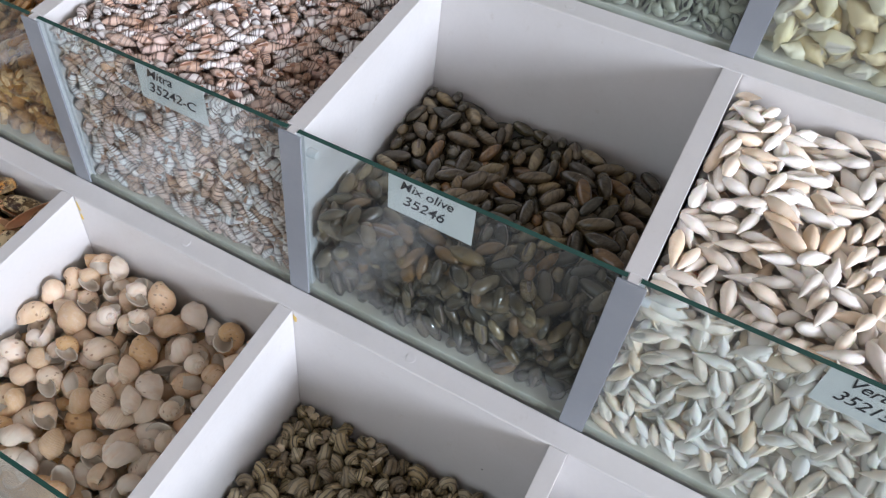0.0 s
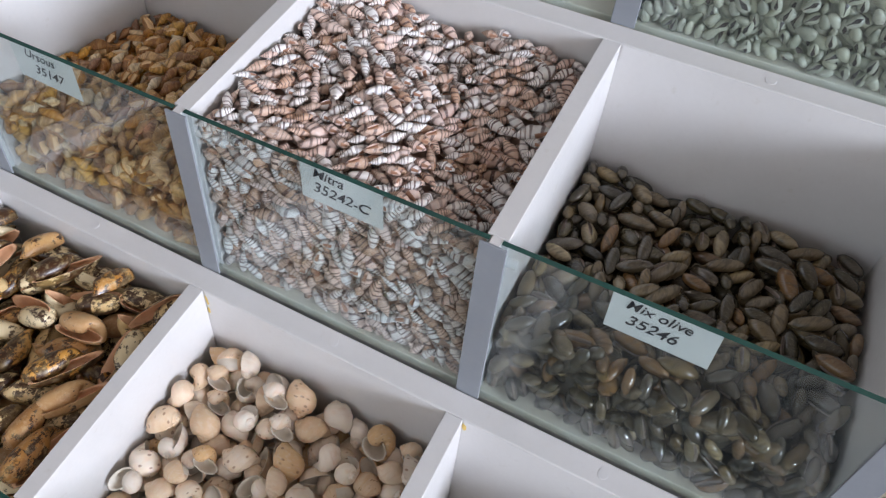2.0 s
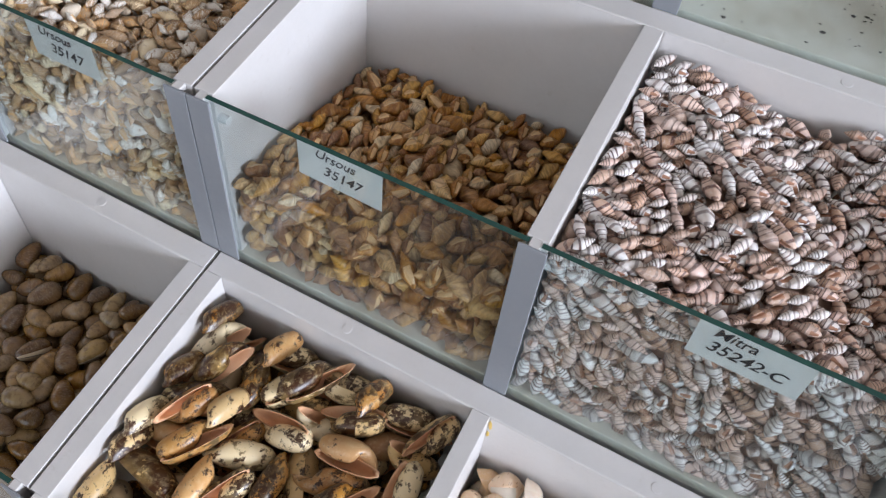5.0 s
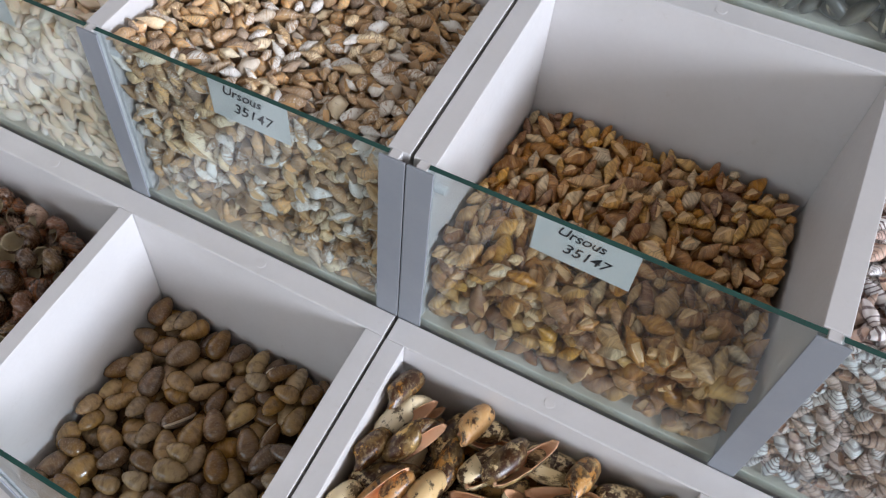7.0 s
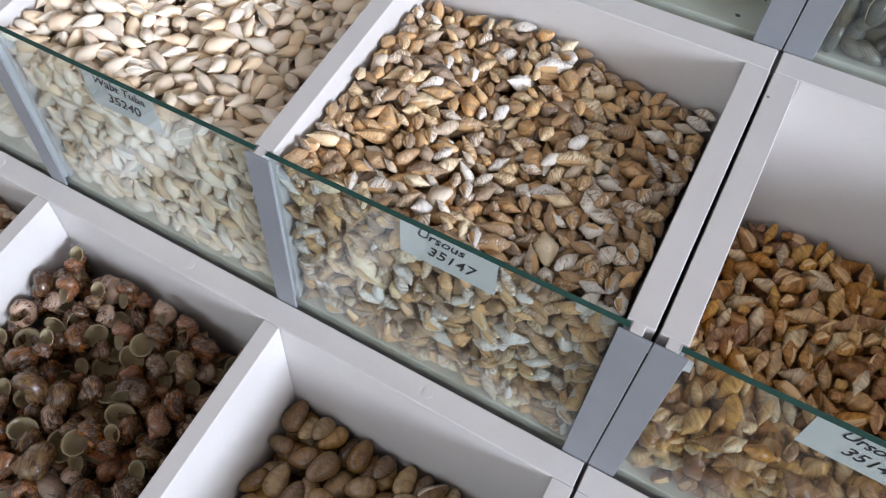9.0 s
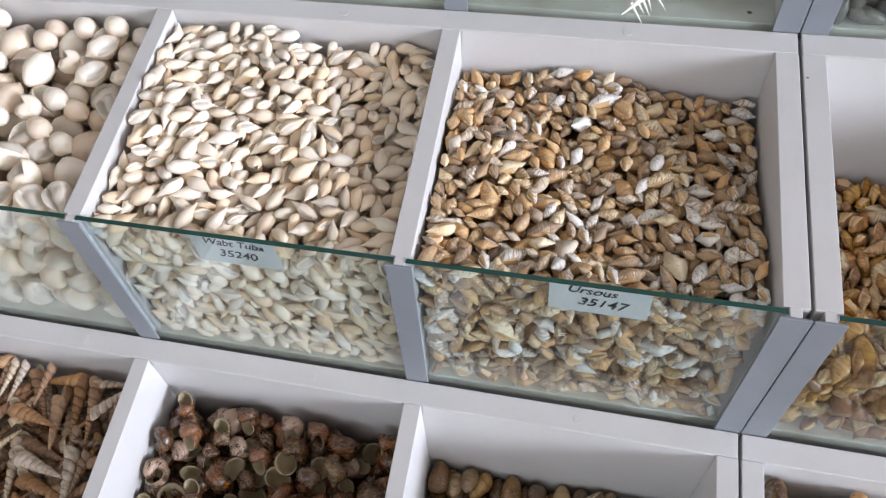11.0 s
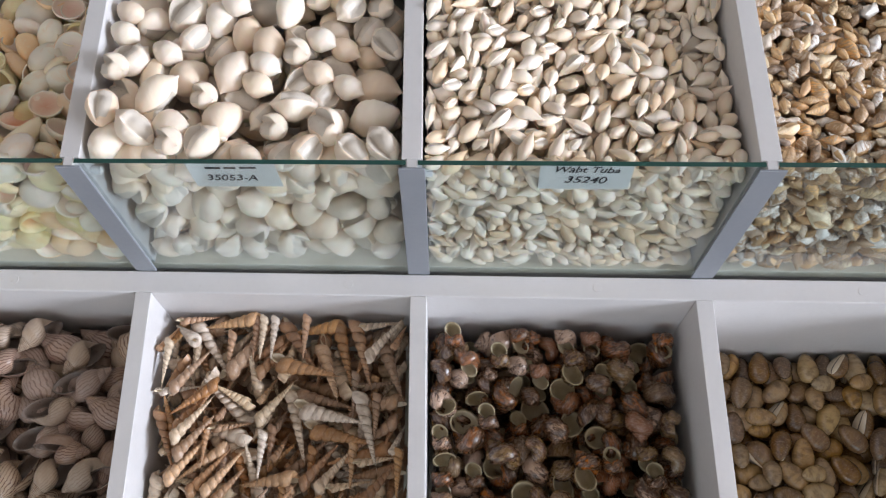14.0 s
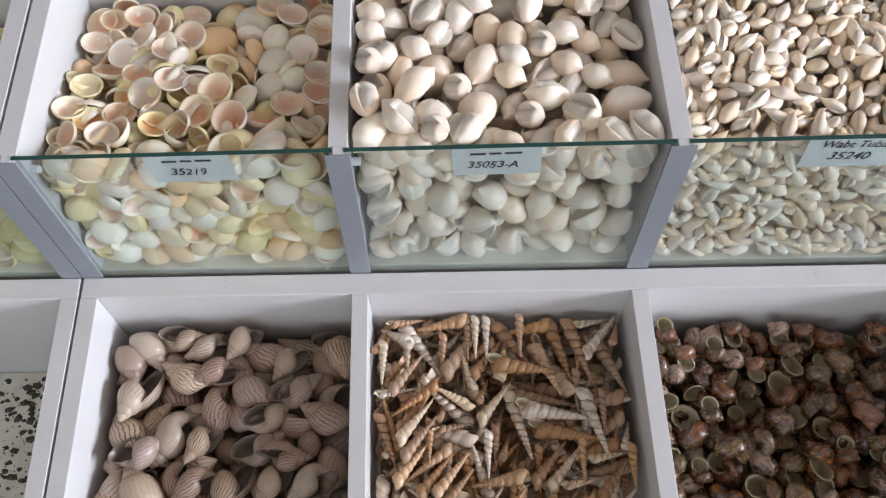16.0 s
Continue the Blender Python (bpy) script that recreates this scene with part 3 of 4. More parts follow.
# shapes
# outlines: share of the length from the apex, radius
O_MITRE = [(0, 0.01), (0.15, 0.08), (0.3, 0.145), (0.45, 0.2), (0.58, 0.215), (0.75, 0.18), (0.9, 0.105), (1, 0.045)]
O_SLIM = [(0, 0.01), (0.2, 0.075), (0.38, 0.13), (0.54, 0.17), (0.7, 0.178), (0.84, 0.145), (0.95, 0.1), (1, 0.06)]
O_SPIRE = [(0, 0.01), (0.12, 0.075), (0.25, 0.14), (0.38, 0.22), (0.5, 0.265), (0.64, 0.26), (0.8, 0.19), (0.92, 0.12), (1, 0.065)]
O_OVAL = [(0, 0.01), (0.12, 0.065), (0.25, 0.13), (0.4, 0.205), (0.55, 0.262), (0.7, 0.265), (0.84, 0.21), (0.95, 0.14), (1, 0.085)]
O_OLIVE = [(0, 0.01), (0.05, 0.06), (0.1, 0.115), (0.2, 0.18), (0.4, 0.23), (0.6, 0.235), (0.8, 0.2), (0.93, 0.14), (1, 0.075)]
O_GLOBE = [(0, 0.01), (0.05, 0.05), (0.11, 0.12), (0.18, 0.21), (0.28, 0.31), (0.42, 0.375), (0.56, 0.38), (0.7, 0.34), (0.84, 0.25), (0.94, 0.15), (1, 0.07)]
O_MOON = [(0, 0.01), (0.06, 0.08), (0.14, 0.19), (0.26, 0.32), (0.42, 0.39), (0.58, 0.395), (0.74, 0.33), (0.88, 0.21), (0.96, 0.13), (1, 0.06)]

MITRE = [spindle(O_MITRE, 40 + k, 3.0, 0.5, 0.8, 0.35, 1.05, 14, 5, 0.085, 0.2, 0.82 + 0.09 * k, twist=0.25, along=0.4) for k in range(4)]
SLIM = [spindle(O_SLIM, 50 + k, 4.0, 0.52, 0.9, 0.38, 1.05, 12, 5, 0.0, 0.12, 0.92 + 0.06 * k) for k in range(4)]
SPIRE = [spindle(O_SPIRE, 60 + k, 3.0, 0.42, 1.1, 0.42, 1.1, 14, 5, 0.1, 0.25, 0.82 + 0.1 * k) for k in range(4)]
OVAL = [spindle(O_OVAL, 70 + k, 3.0, 0.38, 1.1, 0.42, 1.09, 12, 5, 0.0, 0.15, 0.88 + 0.07 * k) for k in range(4)]
OLIVE = [spindle(O_OLIVE, 80 + k, 1.0, 0.12, 0.5, 0.3, 1.04, 13, 9, 0.0, 0.05, 0.92 + 0.08 * k) for k in range(3)]
BIGOLIVE = [spiral(3.2, 15, 13, 1.7, 0.28, 1.25 + 0.12 * k, 0.42, 1.3, 0.03, lining=0.9, flare=1.06, pinch=0.72, square=0.85) for k in range(3)]
TURBO = [spiral(3.5, 13, 12, 1.95, 0.36, 0.85 + 0.14 * k, 0.5, 0.56, 0.2, 0.07, 5, lining=0.86, flare=1.06, pinch=0.95) for k in range(3)]
AUGER = [spiral(10.5, 8, 7, 1.19, 0.30, 3.9 + 0.6 * k, 0.27, 0.5, 0.1, lining=0.8, small=True) for k in range(3)]
MOON = [spiral(3.2, 13, 11, 1.85, 0.32, 0.85 + 0.12 * k, 0.52, 0.72, 0.1, lining=0.93, flare=1.12, pinch=0.78) for k in range(3)] + [spindle(O_MOON, 100, 2.0, 0.18, 1.3, 0.4, 1.1, 20, 12, 0.0, 0.1)]
GLOBE = [spindle(O_GLOBE, 110 + k, 2.0, 0.2, 1.5, 0.5, 1.1, 22, 13, 0.0, 0.08, 0.88 + 0.06 * k) for k in range(4)]
STRIPED = [spiral(4.0, 16, 12, 1.68, 0.33, 1.45 + 0.15 * k, 0.45, 0.76, 0.14, lining=0.92, flare=1.03, pinch=0.85) for k in range(3)]
TOP = [spiral(3.2, 8, 6, 1.8, 0.46, 0.95 + 0.1 * k, 0.48, 0.5, 0.1, small=True) for k in range(3)]
COWRY = [cowrie(10, 12, 0.95 - 0.06 * k, 0.25) for k in range(2)]
MONEY = [cowrie(5, 8, 0.74, 0.3), cowrie(5, 8, 0.66, 0.36)]
VALVE = [valve(5, 18, 0.28 + 0.05 * k) for k in range(3)]

CREAM = lining("cream_lining", (0.72, 0.6, 0.43))
RUST = lining("rust_lining", (0.42, 0.22, 0.14))
TAN = lining("tan_lining", (0.78, 0.52, 0.27))
WHITE = lining("white_lining", (0.74, 0.66, 0.56))
DARK = lining("dark_lining", (0.05, 0.035, 0.03))
HORN = lining("horn_lining", (0.38, 0.31, 0.19))
SALMON = lining("salmon_lining", (0.82, 0.47, 0.27))
UMBER = lining("umber_lining", (0.2, 0.15, 0.12))

S = shell_material
M_MITRE = S("mitre_shell", False, [(0.84, 0.64, 0.56), (0.92, 0.86, 0.82), (0.6, 0.4, 0.29), (0.93, 0.9, 0.88), (0.8, 0.6, 0.5), (0.9, 0.82, 0.78), (0.92, 0.88, 0.85), (0.74, 0.53, 0.42)], "bands", (0.085, 0.03, 0.028), 0.5, 0.4, (0.94, 0.92, 0.9), 0.4, lines=4, ribs=4, tone=0.87)
M_OLIVE = S("olive_shell", False, [(0.11, 0.09, 0.05), (0.24, 0.17, 0.09), (0.07, 0.06, 0.04), (0.44, 0.34, 0.2), (0.12, 0.095, 0.065), (0.26, 0.2, 0.13), (0.09, 0.07, 0.04), (0.3, 0.17, 0.08)], "saddle", (0.04, 0.03, 0.022), 0.22, 0.22, (0.5, 0.41, 0.27), 0.035, tone=0.72)
M_VERT = S("ivory_spire_shell", False, [(0.93, 0.83, 0.73), (0.94, 0.88, 0.82), (0.9, 0.73, 0.56), (0.94, 0.88, 0.81), (0.92, 0.8, 0.67), (0.94, 0.89, 0.83)], None, (0.66, 0.487, 0.342), 0.5, 0.3, (0.94, 0.877, 0.817), glow=0.12, tone=0.93)
M_URSO = S("amber_spire_shell", False, [(0.56, 0.26, 0.08), (0.82, 0.52, 0.22), (0.32, 0.14, 0.06), (0.88, 0.7, 0.46), (0.64, 0.31, 0.1), (0.74, 0.42, 0.15), (0.42, 0.2, 0.08)], "saddle", (0.16, 0.065, 0.03), 0.36, 0.3, (0.84, 0.72, 0.56), tone=0.85)
M_MIX = S("mixed_spire_shell", False, [(0.88, 0.5, 0.2), (0.95, 0.9, 0.82), (0.4, 0.27, 0.17), (0.9, 0.56, 0.24), (0.96, 0.92, 0.85), (0.72, 0.6, 0.46), (0.94, 0.78, 0.52), (0.24, 0.15, 0.09), (0.92, 0.7, 0.4), (0.94, 0.9, 0.84)], "mottle", (0.48, 0.31, 0.18), 0.55, 0.55, (0.95, 0.91, 0.84), 0.3, tone=0.92)
M_WABT = S("ivory_oval_shell", False, [(0.96, 0.788, 0.602), (0.97, 0.847, 0.697), (0.95, 0.749, 0.544), (0.97, 0.857, 0.726), (0.96, 0.798, 0.621), (0.97, 0.847, 0.707)], None, (0.5, 0.292, 0.19), 0.62, 0.3, (0.97, 0.868, 0.741), 0.06, glow=0.12, tone=0.93)
M_BULL = S("ivory_globe_shell", True, [(0.95, 0.788, 0.63), (0.96, 0.847, 0.716), (0.95, 0.808, 0.659), (0.96, 0.857, 0.735)], None, (0.5, 0.292, 0.19), 0.38, 0.3, (0.97, 0.868, 0.75), 0.08, ribs=9, glow=0.12, tone=0.95)
M_PEACH = S("peach_clam", True, [(0.96, 0.8, 0.56), (0.96, 0.88, 0.72), (0.94, 0.68, 0.44), (0.96, 0.83, 0.5), (0.96, 0.84, 0.72)], None, (0.5, 0.3, 0.2), 0.5, 0.25, (0.97, 0.9, 0.79), glow=0.12, tone=0.99)
M_COWRY = S("brown_cowrie", True, [(0.24, 0.13, 0.055), (0.46, 0.28, 0.12), (0.15, 0.085, 0.045), (0.38, 0.25, 0.125), (0.52, 0.37, 0.2), (0.19, 0.11, 0.05), (0.42, 0.25, 0.1)], "saddle", (0.1, 0.052, 0.026), 0.2, 0.3, (0.58, 0.42, 0.25), 0.03, tone=0.88)
M_TURBO = S("brown_turban_shell", True, [(0.24, 0.09, 0.036), (0.38, 0.14, 0.05), (0.15, 0.085, 0.045), (0.44, 0.3, 0.22), (0.3, 0.11, 0.04), (0.2, 0.12, 0.05), (0.27, 0.1, 0.04)], "mottle", (0.07, 0.034, 0.02), 0.27, 0.5, (0.5, 0.34, 0.22), 0.6, ribs=3, tone=0.95)
M_AUGER = S("auger_shell", True, [(0.8, 0.66, 0.5), (0.44, 0.26, 0.15), (0.88, 0.79, 0.68), (0.4, 0.28, 0.2), (0.66, 0.42, 0.24), (0.86, 0.74, 0.6), (0.36, 0.19, 0.1), (0.84, 0.7, 0.52), (0.55, 0.33, 0.2)], "saddle", (0.3, 0.17, 0.1), 0.38, 0.25, (0.88, 0.78, 0.64), tone=0.95)
M_STRIPE = S("striped_snail", True, [(0.52, 0.4, 0.3), (0.4, 0.29, 0.235), (0.6, 0.47, 0.36), (0.44, 0.32, 0.26)], "stripes", (0.13, 0.06, 0.04), 0.36, 0.12, tone=0.98)
M_BROWN = S("mottled_olive", True, [(0.66, 0.361, 0.139), (0.82, 0.608, 0.344), (0.46, 0.228, 0.082), (0.85, 0.694, 0.443), (0.6, 0.323, 0.115), (0.78, 0.532, 0.254)], "mottle", (0.055, 0.0228, 0.0107), 0.33, 0.3, (0.88, 0.741, 0.492), 0.06, tone=0.9)
M_MOON = S("pale_moon_snail", True, [(0.89, 0.673, 0.484), (0.93, 0.799, 0.674), (0.82, 0.566, 0.342), (0.92, 0.76, 0.608)], "spots", (0.28, 0.127, 0.076), 0.5, 0.35, (0.95, 0.868, 0.779), 0.2, ribs=12, glow=0.12, tone=0.88)
M_TOP = S("banded_top_shell", False, [(0.4, 0.31, 0.18), (0.56, 0.46, 0.3), (0.26, 0.19, 0.11)], "bands", (0.05, 0.04, 0.03), 0.38, 0.25, tone=0.75)
M_MONEY = S("grey_cowrie", False, [(0.46, 0.45, 0.35), (0.56, 0.55, 0.44), (0.38, 0.38, 0.29)], None, (0.2, 0.2, 0.16), 0.4, 0.15, (0.66, 0.64, 0.55))
M_CREAM = S("cream_flat_shell", False, [(0.8, 0.7, 0.46), (0.84, 0.77, 0.6), (0.76, 0.6, 0.34)], None, (0.4, 0.3, 0.2), 0.5, 0.4, tone=0.99)
M_SLATE = S("slate_olive", False, [(0.14, 0.13, 0.1), (0.22, 0.19, 0.14), (0.09, 0.085, 0.075)], "stripes", (0.42, 0.39, 0.32), 0.32, 0.15)
M_PIED = S("pied_shell", False, [(0.03, 0.03, 0.03), (0.4, 0.4, 0.42)], "blotch", (0.6, 0.6, 0.6), 0.3, 0.2)
M_LEMON = S("lemon_clam", False, [(0.76, 0.66, 0.3), (0.82, 0.75, 0.45)], None, (0.4, 0.3, 0.2), 0.45, 0.3, tone=0.99)
M_HEART = S("peach_lining", True, [(0.97, 0.86, 0.68), (0.96, 0.8, 0.64), (0.97, 0.9, 0.78), (0.97, 0.84, 0.52), (0.95, 0.76, 0.62)], "heart", (0.78, 0.27, 0.13), 0.4, 0.1, (0.96, 0.88, 0.76), 0.06, glow=0.12, tone=0.97)
M_MUREX = S("spiny_murex", True, [(0.8, 0.76, 0.66), (0.84, 0.81, 0.74)], None, (0.4, 0.3, 0.2), 0.5, 0.4, (0.86, 0.85, 0.8), tone=1.0)

# middle row
heap("B", "right", 0, "amber_spire_shell", "small amber brown spired seashells heaped in a bin", "seashells", SPIRE, 0.034, [M_URSO, TAN], 0.105, 0.148, False, 11, spread=0.26, upright=0.25, turns=-0.17, loose=0.55)
heap("B", "right", 1, "mitre_shell", "small white and brown banded spindle seashells in a full bin", "seashells", MITRE, 0.0285, [M_MITRE, RUST], 0.022, 0.026, False, 12, spread=0.2, tip=0.014, loose=0.5)
heap("B", "right", 2, "olive_shell", "glossy dark olive seashells heaped in a bin", "seashells", OLIVE, 0.033, [M_OLIVE, UMBER], 0.10, 0.13, False, 13, spread=0.18)
heap("B", "right", 3, "ivory_spire_shell", "slender white and tan seashells in a full bin", "seashells", SLIM, 0.035, [M_VERT, WHITE], 0.02, 0.022, False, 14, spread=0.18, upright=0.4, turns=-0.67)
heap("B", "left", 3, "mixed_spire_shell", "mixed grey and orange small spired seashells in a bin", "seashells", SPIRE + OVAL[:1], 0.029, [M_MIX, TAN], 0.022, 0.05, False, 15, spread=0.26, tip=0.016, upright=0.25, turns=-0.17, loose=0.55)
heap("B", "left", 2, "ivory_oval_shell", "small ivory oval seashells in a full bin", "seashells", OVAL, 0.0275, [M_WABT, WHITE], 0.022, 0.02, False, 16, spread=0.18, upright=0.25, turns=-0.25, tip=0.018, loose=0.5)
heap("B", "left", 1, "ivory_globe_shell", "ivory globe-shaped sea snail shell in a full bin", "seashell", GLOBE, 0.043, [M_BULL, WHITE], 0.016, 0.03, True, 17, upright=0.3, turns=-0.25, tip=0.012)
heap("B", "left", 0, "peach_clam", "peach and cream half clam shell in a bin", "seashell", VALVE, 0.0345, [M_PEACH, M_HEART], 0.03, 0.068, True, 18, deepness=2.6, slim=0.76)
heap("B", "far", 3, "lemon_clam", "pale lemon clam shells in a bin", "seashells", VALVE, 0.038, [M_LEMON, CREAM], 0.08, 0.09, False, 19)
# front row
heap("A", "right", 0, "mottled_olive", "mottled brown olive seashell with an orange mouth", "seashell", BIGOLIVE, 0.069, [M_BROWN, SALMON], 0.036, 0.034, True, 21, upright=0.5, turns=3.2)
heap("A", "right", 1, "pale_moon_snail", "pale round sea snail shell with a flared lip", "seashell", MOON, 0.035, [M_MOON, WHITE], 0.10, 0.08, True, 22, upright=0.3, turns=3.2)
heap("A", "right", 2, "banded_top_shell", "small olive and cream banded top shells in a bin", "seashells", TOP, 0.021, [M_TOP, CREAM], 0.15, 0.155, False, 23, limit=600)
heap("A", "right", 3, "pied_shell", "black and silver small seashells in a bin", "seashells", OVAL, 0.026, [M_PIED, DARK], 0.13, 0.13, False, 24, limit=350)
heap("A", "left", 3, "brown_cowrie", "glossy brown cowrie shell", "seashell", COWRY, 0.036, [M_COWRY, DARK, CREAM], 0.15, 0.14, True, 25, upright=0.45)
heap("A", "left", 2, "brown_turban_shell", "brown turban shell with a round cream mouth", "seashell", TURBO, 0.038, [M_TURBO, HORN], 0.085, 0.075, True, 26, upright=0.4, turns=3.5)
heap("A", "left", 1, "auger_shell", "long pointed brown and cream auger shell", "seashell", AUGER, 0.08, [M_AUGER, CREAM], 0.05, 0.05, True, 27, heave=0.006, deepness=3.2, spread=0.24, loose=0.55)
heap("A", "left", 0, "striped_snail", "brown and cream striped snail shell", "seashell", STRIPED, 0.064, [M_STRIPE, UMBER], 0.066, 0.07, True, 28, upright=0.45, turns=4.5, slim=0.74)
# back row
heap("C", "right", 0, "slate_olive", "dark grey olive seashells behind glass", "seashells", OLIVE, 0.03, [M_SLATE, CREAM], 0.03, 0.03, False, 31)
heap("C", "right", 2, "grey_cowrie", "small grey green cowrie shells behind glass", "seashells", MONEY, 0.0152, [M_MONEY, DARK, M_MONEY], 0.03, 0.03, False, 33)
heap("C", "right", 3, "cream_flat_shell", "cream yellow ribbed seashells behind glass", "seashells", SPIRE, 0.034, [M_CREAM, WHITE], 0.03, 0.03, False, 34)


# ---- spiny murex shells and grit ----
def murex(seed):
    """A coiled body with a long straight canal, and rows of curved spines along both."""
    rng = np.random.default_rng(seed)
    vs, fs, uv, sl = spiral(3.4, 12, 9, 1.9, 0.4, 0.9, 0.5, 0.6, 0.15)
    verts, faces = [tuple(v * 0.045) for v in vs], list(fs)

    def cone(base, tip, r, n=6):
        d = Vector(tip) - Vector(base)
        side = d.orthogonal().normalized()
        up = d.cross(side).normalized()
        k = len(verts)
        for t, rr in ((0.0, r), (0.55, r * 0.6), (1.0, r * 0.1)):
            c = Vector(base) + d * t + side * (0.12 * d.length * math.sin(t * 2.2))
            for j in range(n):
                a = 2 * math.pi * j / n
                verts.append(tuple(c + (side * math.cos(a) + up * math.sin(a)) * rr))
        for i in range(2):
            for j in range(n):
                faces.append((k + i * n + j, k + i * n + (j + 1) % n, k + (i + 1) * n + (j + 1) % n, k + (i + 1) * n + j))

    cone((0, 0, -0.015), (0.002, 0, -0.08), 0.005, 8)
    for row in range(3):
        a0 = row * 2.1 + rng.uniform(0, 0.5)
        out = Vector((math.cos(a0), math.sin(a0), 0))
        for k in range(13):
            z = 0.016 - k * 0.0068
            r = 0.012 if k < 5 else 0.0035
            n = rng.uniform(0.016, 0.026) * (1.1 if k < 5 else 0.85)
            tip = out * (r + n) + Vector((rng.normal(0, 0.002), rng.normal(0, 0.002), z + rng.uniform(0.0, 0.006)))
            cone(out * r * 0.7 + Vector((0, 0, z)), tip, 0.0017, 5)
    me = bpy.data.meshes.new("murex_shell")
    me.from_pydata(verts, [], faces)
    me.materials.append(M_MUREX)
    me.materials.append(CREAM)
    me.polygons.foreach_set("use_smooth", [True] * len(me.polygons))
    lay = me.uv_layers.new(name="UVMap")
    full = np.zeros((len(faces) * 4, 2), dtype=np.float32)
    full[:len(uv)] = uv
    lay.data.foreach_set("uv", full.ravel())
    return me


MUREX = [murex(3), murex(4)]
rng = np.random.default_rng(12)
for k in range(30):
    dx, v = 0.035 + 0.0525 * (k % 5) + rng.uniform(-0.01, 0.01), 0.04 + 0.06 * (k % 15 // 5) + rng.uniform(-0.008, 0.008)
    rz, rx = rng.uniform(0, 360), rng.uniform(78, 102)
    ob = new("murex_shell", MUREX[k % 2])
    at = warp_of("C")(MODULES["left"] + 3 * PITCH + dx, v, 0.0)
    m = pose(0, 0, 0, rx, 0, rz)
    low = min((m @ p.co).z for p in ob.data.vertices)
    ob.matrix_world = Matrix.Translation(at + Vector((0, 0, 0.001 - low + 0.028 * (k // 15)))) @ m
    tagged(ob, "white spiny murex shell in a loose layer", "seashell", "murex shells")


def grit(row, module, i, count, seed, big):
    """Broken bits of shell and dirt left on the floor of an emptied bin."""
    rng = np.random.default_rng(seed)
    x0, x1 = bin_span(module, i)
    verts, faces = [], []
    for _ in range(count):
        x, v = rng.uniform(x0 + 0.004, x1 - 0.004), 0.012 + (BACK - 0.02) * rng.random() ** 1.0
        r = 0.0007 + big * rng.random() ** 4
        base, n, k = warp_of(row)(x, v, 0.0), 5, len(verts)
        a0 = rng.uniform(0, 6)
        for j in range(n):
            a = a0 + 2 * math.pi * j / n
            rr = r * rng.uniform(0.5, 1.2)
            verts.append(base + Vector((rr * math.cos(a) * 1.5, rr * math.sin(a), 0.0002 + SLOPE * rr * math.sin(a))))
        verts.append(base + Vector((rng.normal(0, r * 0.3), 0, r * 0.5 + 0.0003)))
        faces += [(k + j, k + (j + 1) % n, k + n) for j in range(n)]
    ob = mesh_object("shell_grit", verts, faces, [DEBRIS])
    return tagged(ob, "dark grit and broken shell bits on an empty bin floor", "grit", "", "stuff")


grit("A", "far", 3, 1500, 5, 0.005)
grit("C", "right", 1, 170, 6, 0.0018)
grit("C", "left", 3, 80, 7, 0.002)


def glue(row, x, v, h, sx, sz):
    """A dried drop of yellow glue on the back board."""
    bm = bmesh.new()
    bmesh.ops.create_icosphere(bm, subdivisions=2, radius=1.0)
    c = warp_of(row)(x, v, h)
    for p in bm.verts:
        w = 1 + 0.25 * noise.noise(p.co * 2 + c * 50)
        p.co = c + Vector((p.co.x * sx * w, p.co.y * 0.0012, p.co.z * sz * w))
    return tagged(part("glue_drop", bm, GLUE, None), "dried yellow glue drop in a bin corner", "glue", "glue drops")


glue("A", 2 * PITCH + 0.0105, BACK, RIM - 0.011, 0.0028, 0.006)
glue("A", PITCH + 0.0105, BACK, RIM - 0.013, 0.002, 0.008)
glue("A", PITCH + 0.010, BACK, RIM - 0.030, 0.0015, 0.005)

def screw_cap(row, x, v):
    """A flat white cap over a screw, let into the top of a back board."""
    bm = bmesh.new()
    bmesh.ops.create_cone(bm, cap_ends=True, segments=24, radius1=0.0046, radius2=0.0044, depth=0.0004)
    ob = part("screw_cap", bm, BOARD, None)
    ob.location = warp_of(row)(x, v, RIM) + Vector((0, 0, 0.0001))
    ob.rotation_euler = (math.atan(SLOPE), 0, 0)
    return tagged(ob, "small flat white screw cap on a board edge", "screw cap", "screw caps")


for row in "AB":
    for x in (0.69, 0.43, 0.14, -0.15, -0.405, -0.653, -1.0):
        screw_cap(row, x, 0.5 * (BACK + DEEP))

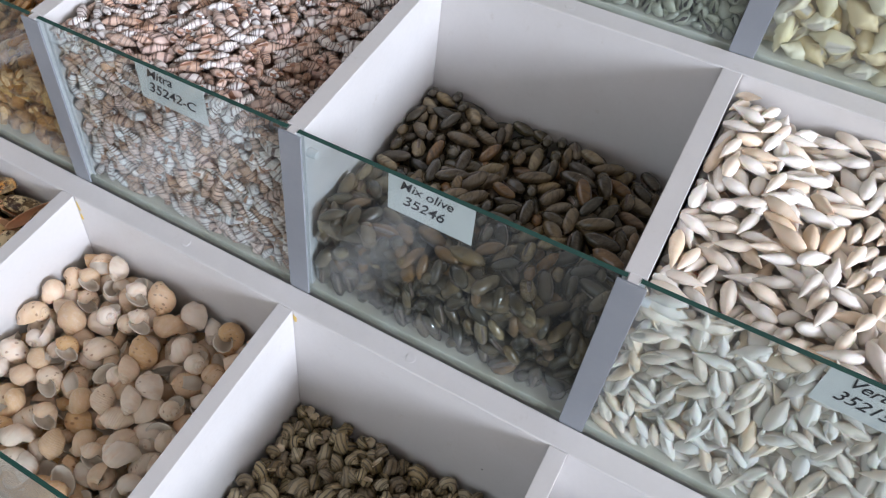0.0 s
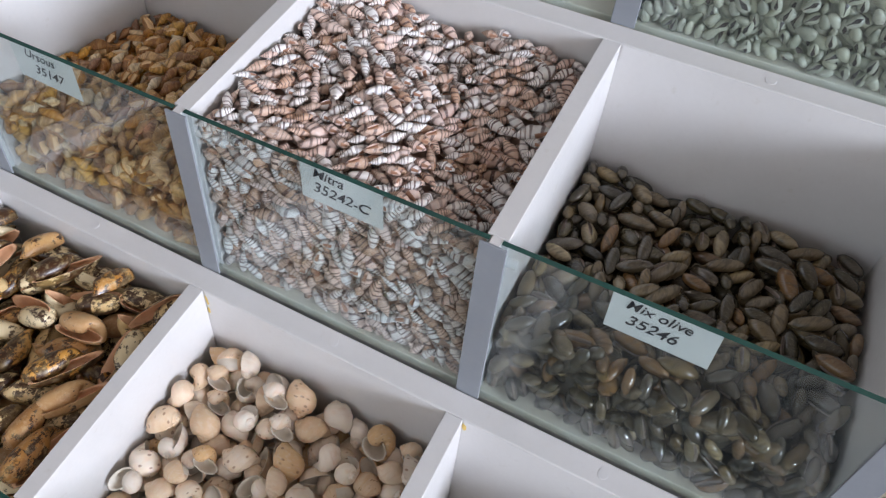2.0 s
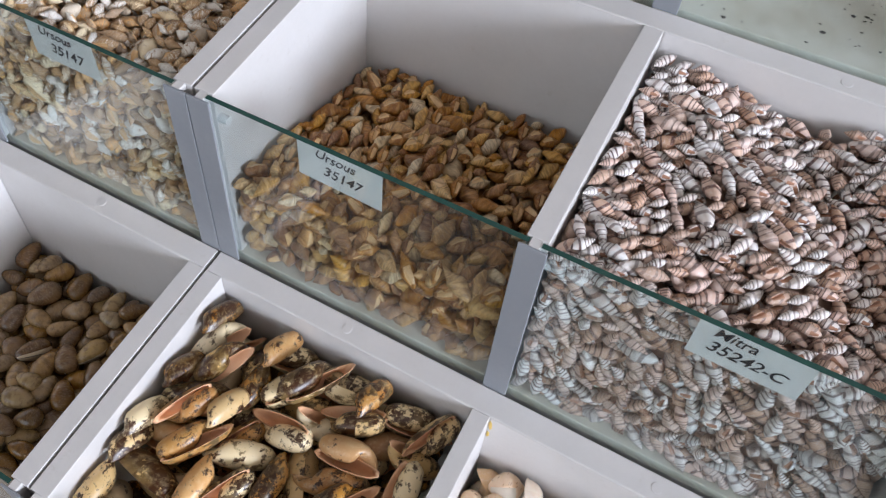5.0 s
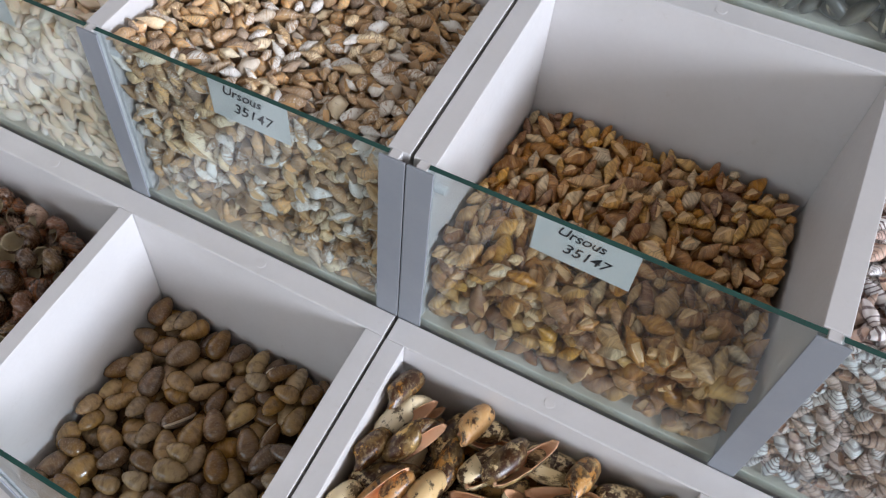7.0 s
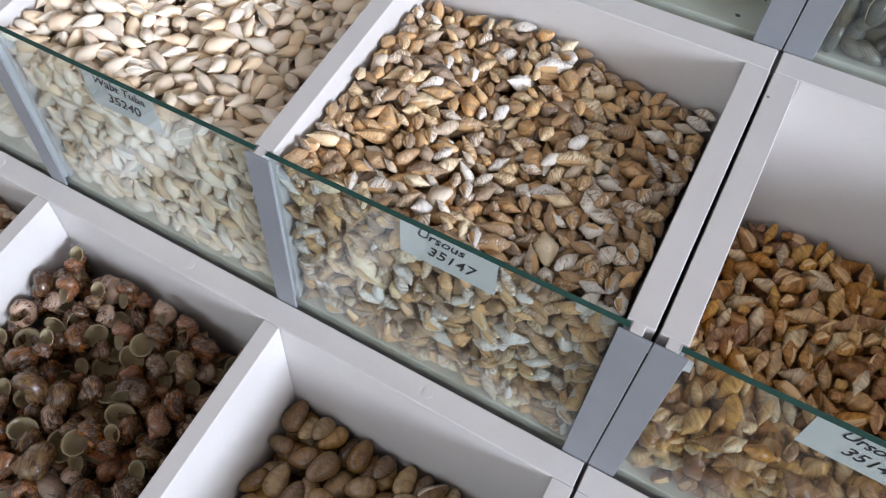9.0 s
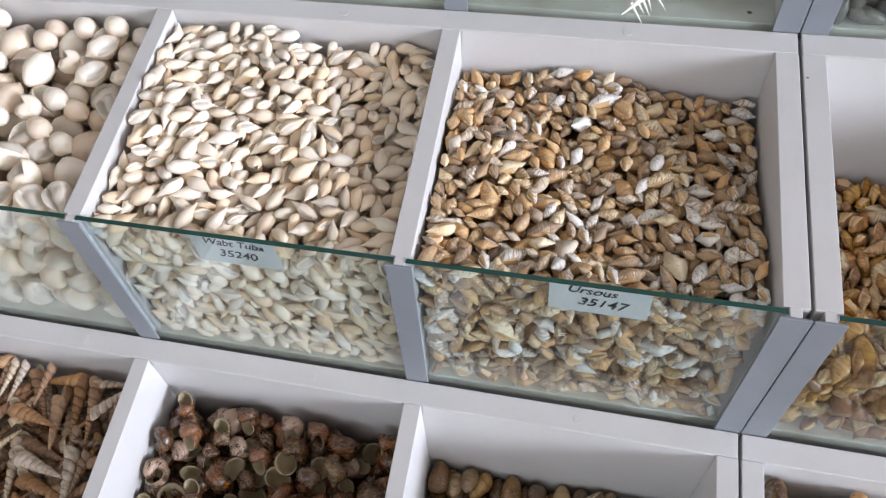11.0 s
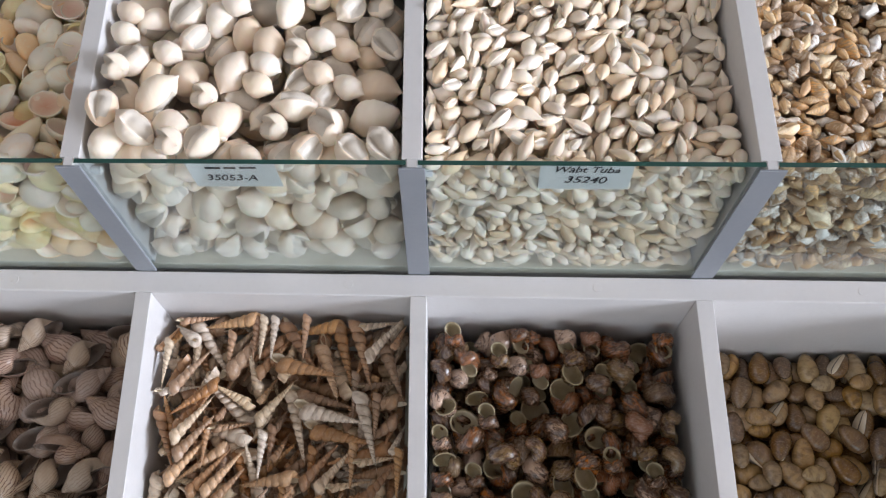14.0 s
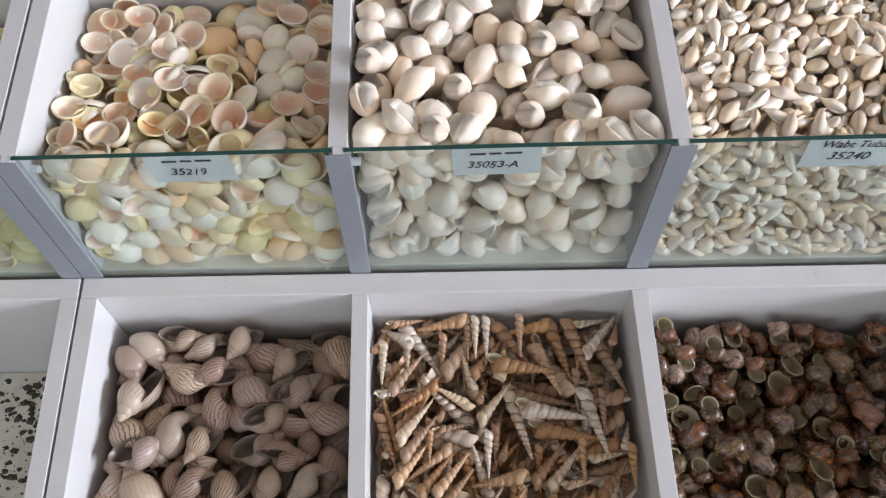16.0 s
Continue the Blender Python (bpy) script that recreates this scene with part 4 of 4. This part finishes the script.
# ---- paper labels on the panes ----
def price_label(row, module, i, share, lines, lean=0.0, bars=False):
    warp = warp_of(row)
    x = MODULES[module] + i * PITCH + share * PITCH
    thing = new("paper_label")
    thing.matrix_world = Matrix.Translation(warp(x, 0.0082, RIM - 0.0215)) @ pose(0, 0, 0, 90, 0, 0) @ pose(0, 0, 0, 0, 0, lean)
    bm = boxes([(-0.037, 0.037, -0.0195, 0.0195, -0.0002, 0.0001)], None, 0.0)
    paper = part("paper", bm, PAPER, thing)
    y = 0.006
    for text, size, dx in lines:
        if text is None:  # a line of script too blurred to read
            bm = boxes([(-0.022, -0.009, 0.002, 0.0045, 0.0002, 0.0004), (-0.006, 0.004, 0.002, 0.0045, 0.0002, 0.0004), (0.007, 0.021, 0.002, 0.0045, 0.0002, 0.0004)], None, 0.0)
            part("writing", bm, INK, paper).location.y = y
            y -= 0.0155
            continue
        cu = bpy.data.curves.new("writing", "FONT")
        cu.body, cu.size, cu.align_x, cu.shear, cu.extrude, cu.offset = text, size, "CENTER", 0.25, 0.0001, 0.0001
        tmp = bpy.data.objects.new("tmp", cu)
        scene.collection.objects.link(tmp)
        bpy.context.view_layer.update()
        me = bpy.data.meshes.new_from_object(tmp.evaluated_get(bpy.context.evaluated_depsgraph_get()))
        bpy.data.objects.remove(tmp)
        me.materials.clear()
        me.materials.append(INK)
        for p in me.vertices:
            w = noise.noise_vector(Vector((p.co.x * 190 + x * 60, p.co.y * 190, y * 900)))
            p.co.x += w.x * 0.0007
            p.co.y += w.y * 0.0009
        ob = new("writing", me)
        ob.parent = paper
        ob.matrix_local = pose(dx, y, 0.0003, 0, 0, -1.5)
        y -= 0.0155
    return tagged(thing, "handwritten white paper label on a glass pane", "label", "labels on the panes")


price_label("B", "right", 0, 0.44, [("Ursous", 0.012, -0.004), ("35147", 0.0135, 0.002)], -2)
price_label("B", "right", 1, 0.54, [("Mitra", 0.013, -0.012), ("35242-C", 0.0145, -0.001)], -1)
price_label("B", "right", 2, 0.44, [("Mix olive", 0.0125, -0.004), ("35246", 0.0145, -0.006)], -1)
price_label("B", "right", 3, 0.60, [("Vertagus", 0.0135, 0.0), ("35215", 0.0145, -0.008)], -2)
price_label("B", "left", 3, 0.535, [("Ursous", 0.0125, -0.006), ("35147", 0.0145, 0.002)], -1)
price_label("B", "left", 2, 0.50, [("Wabt Tuba", 0.0115, 0.0), ("35240", 0.0135, 0.0)], 0)
price_label("B", "left", 1, 0.47, [(None, 0.0085, 0.0), ("35053-A", 0.0125, -0.004)], 1)
price_label("B", "left", 0, 0.54, [(None, 0.0095, 0.0), ("35219", 0.0125, -0.004)], 1)
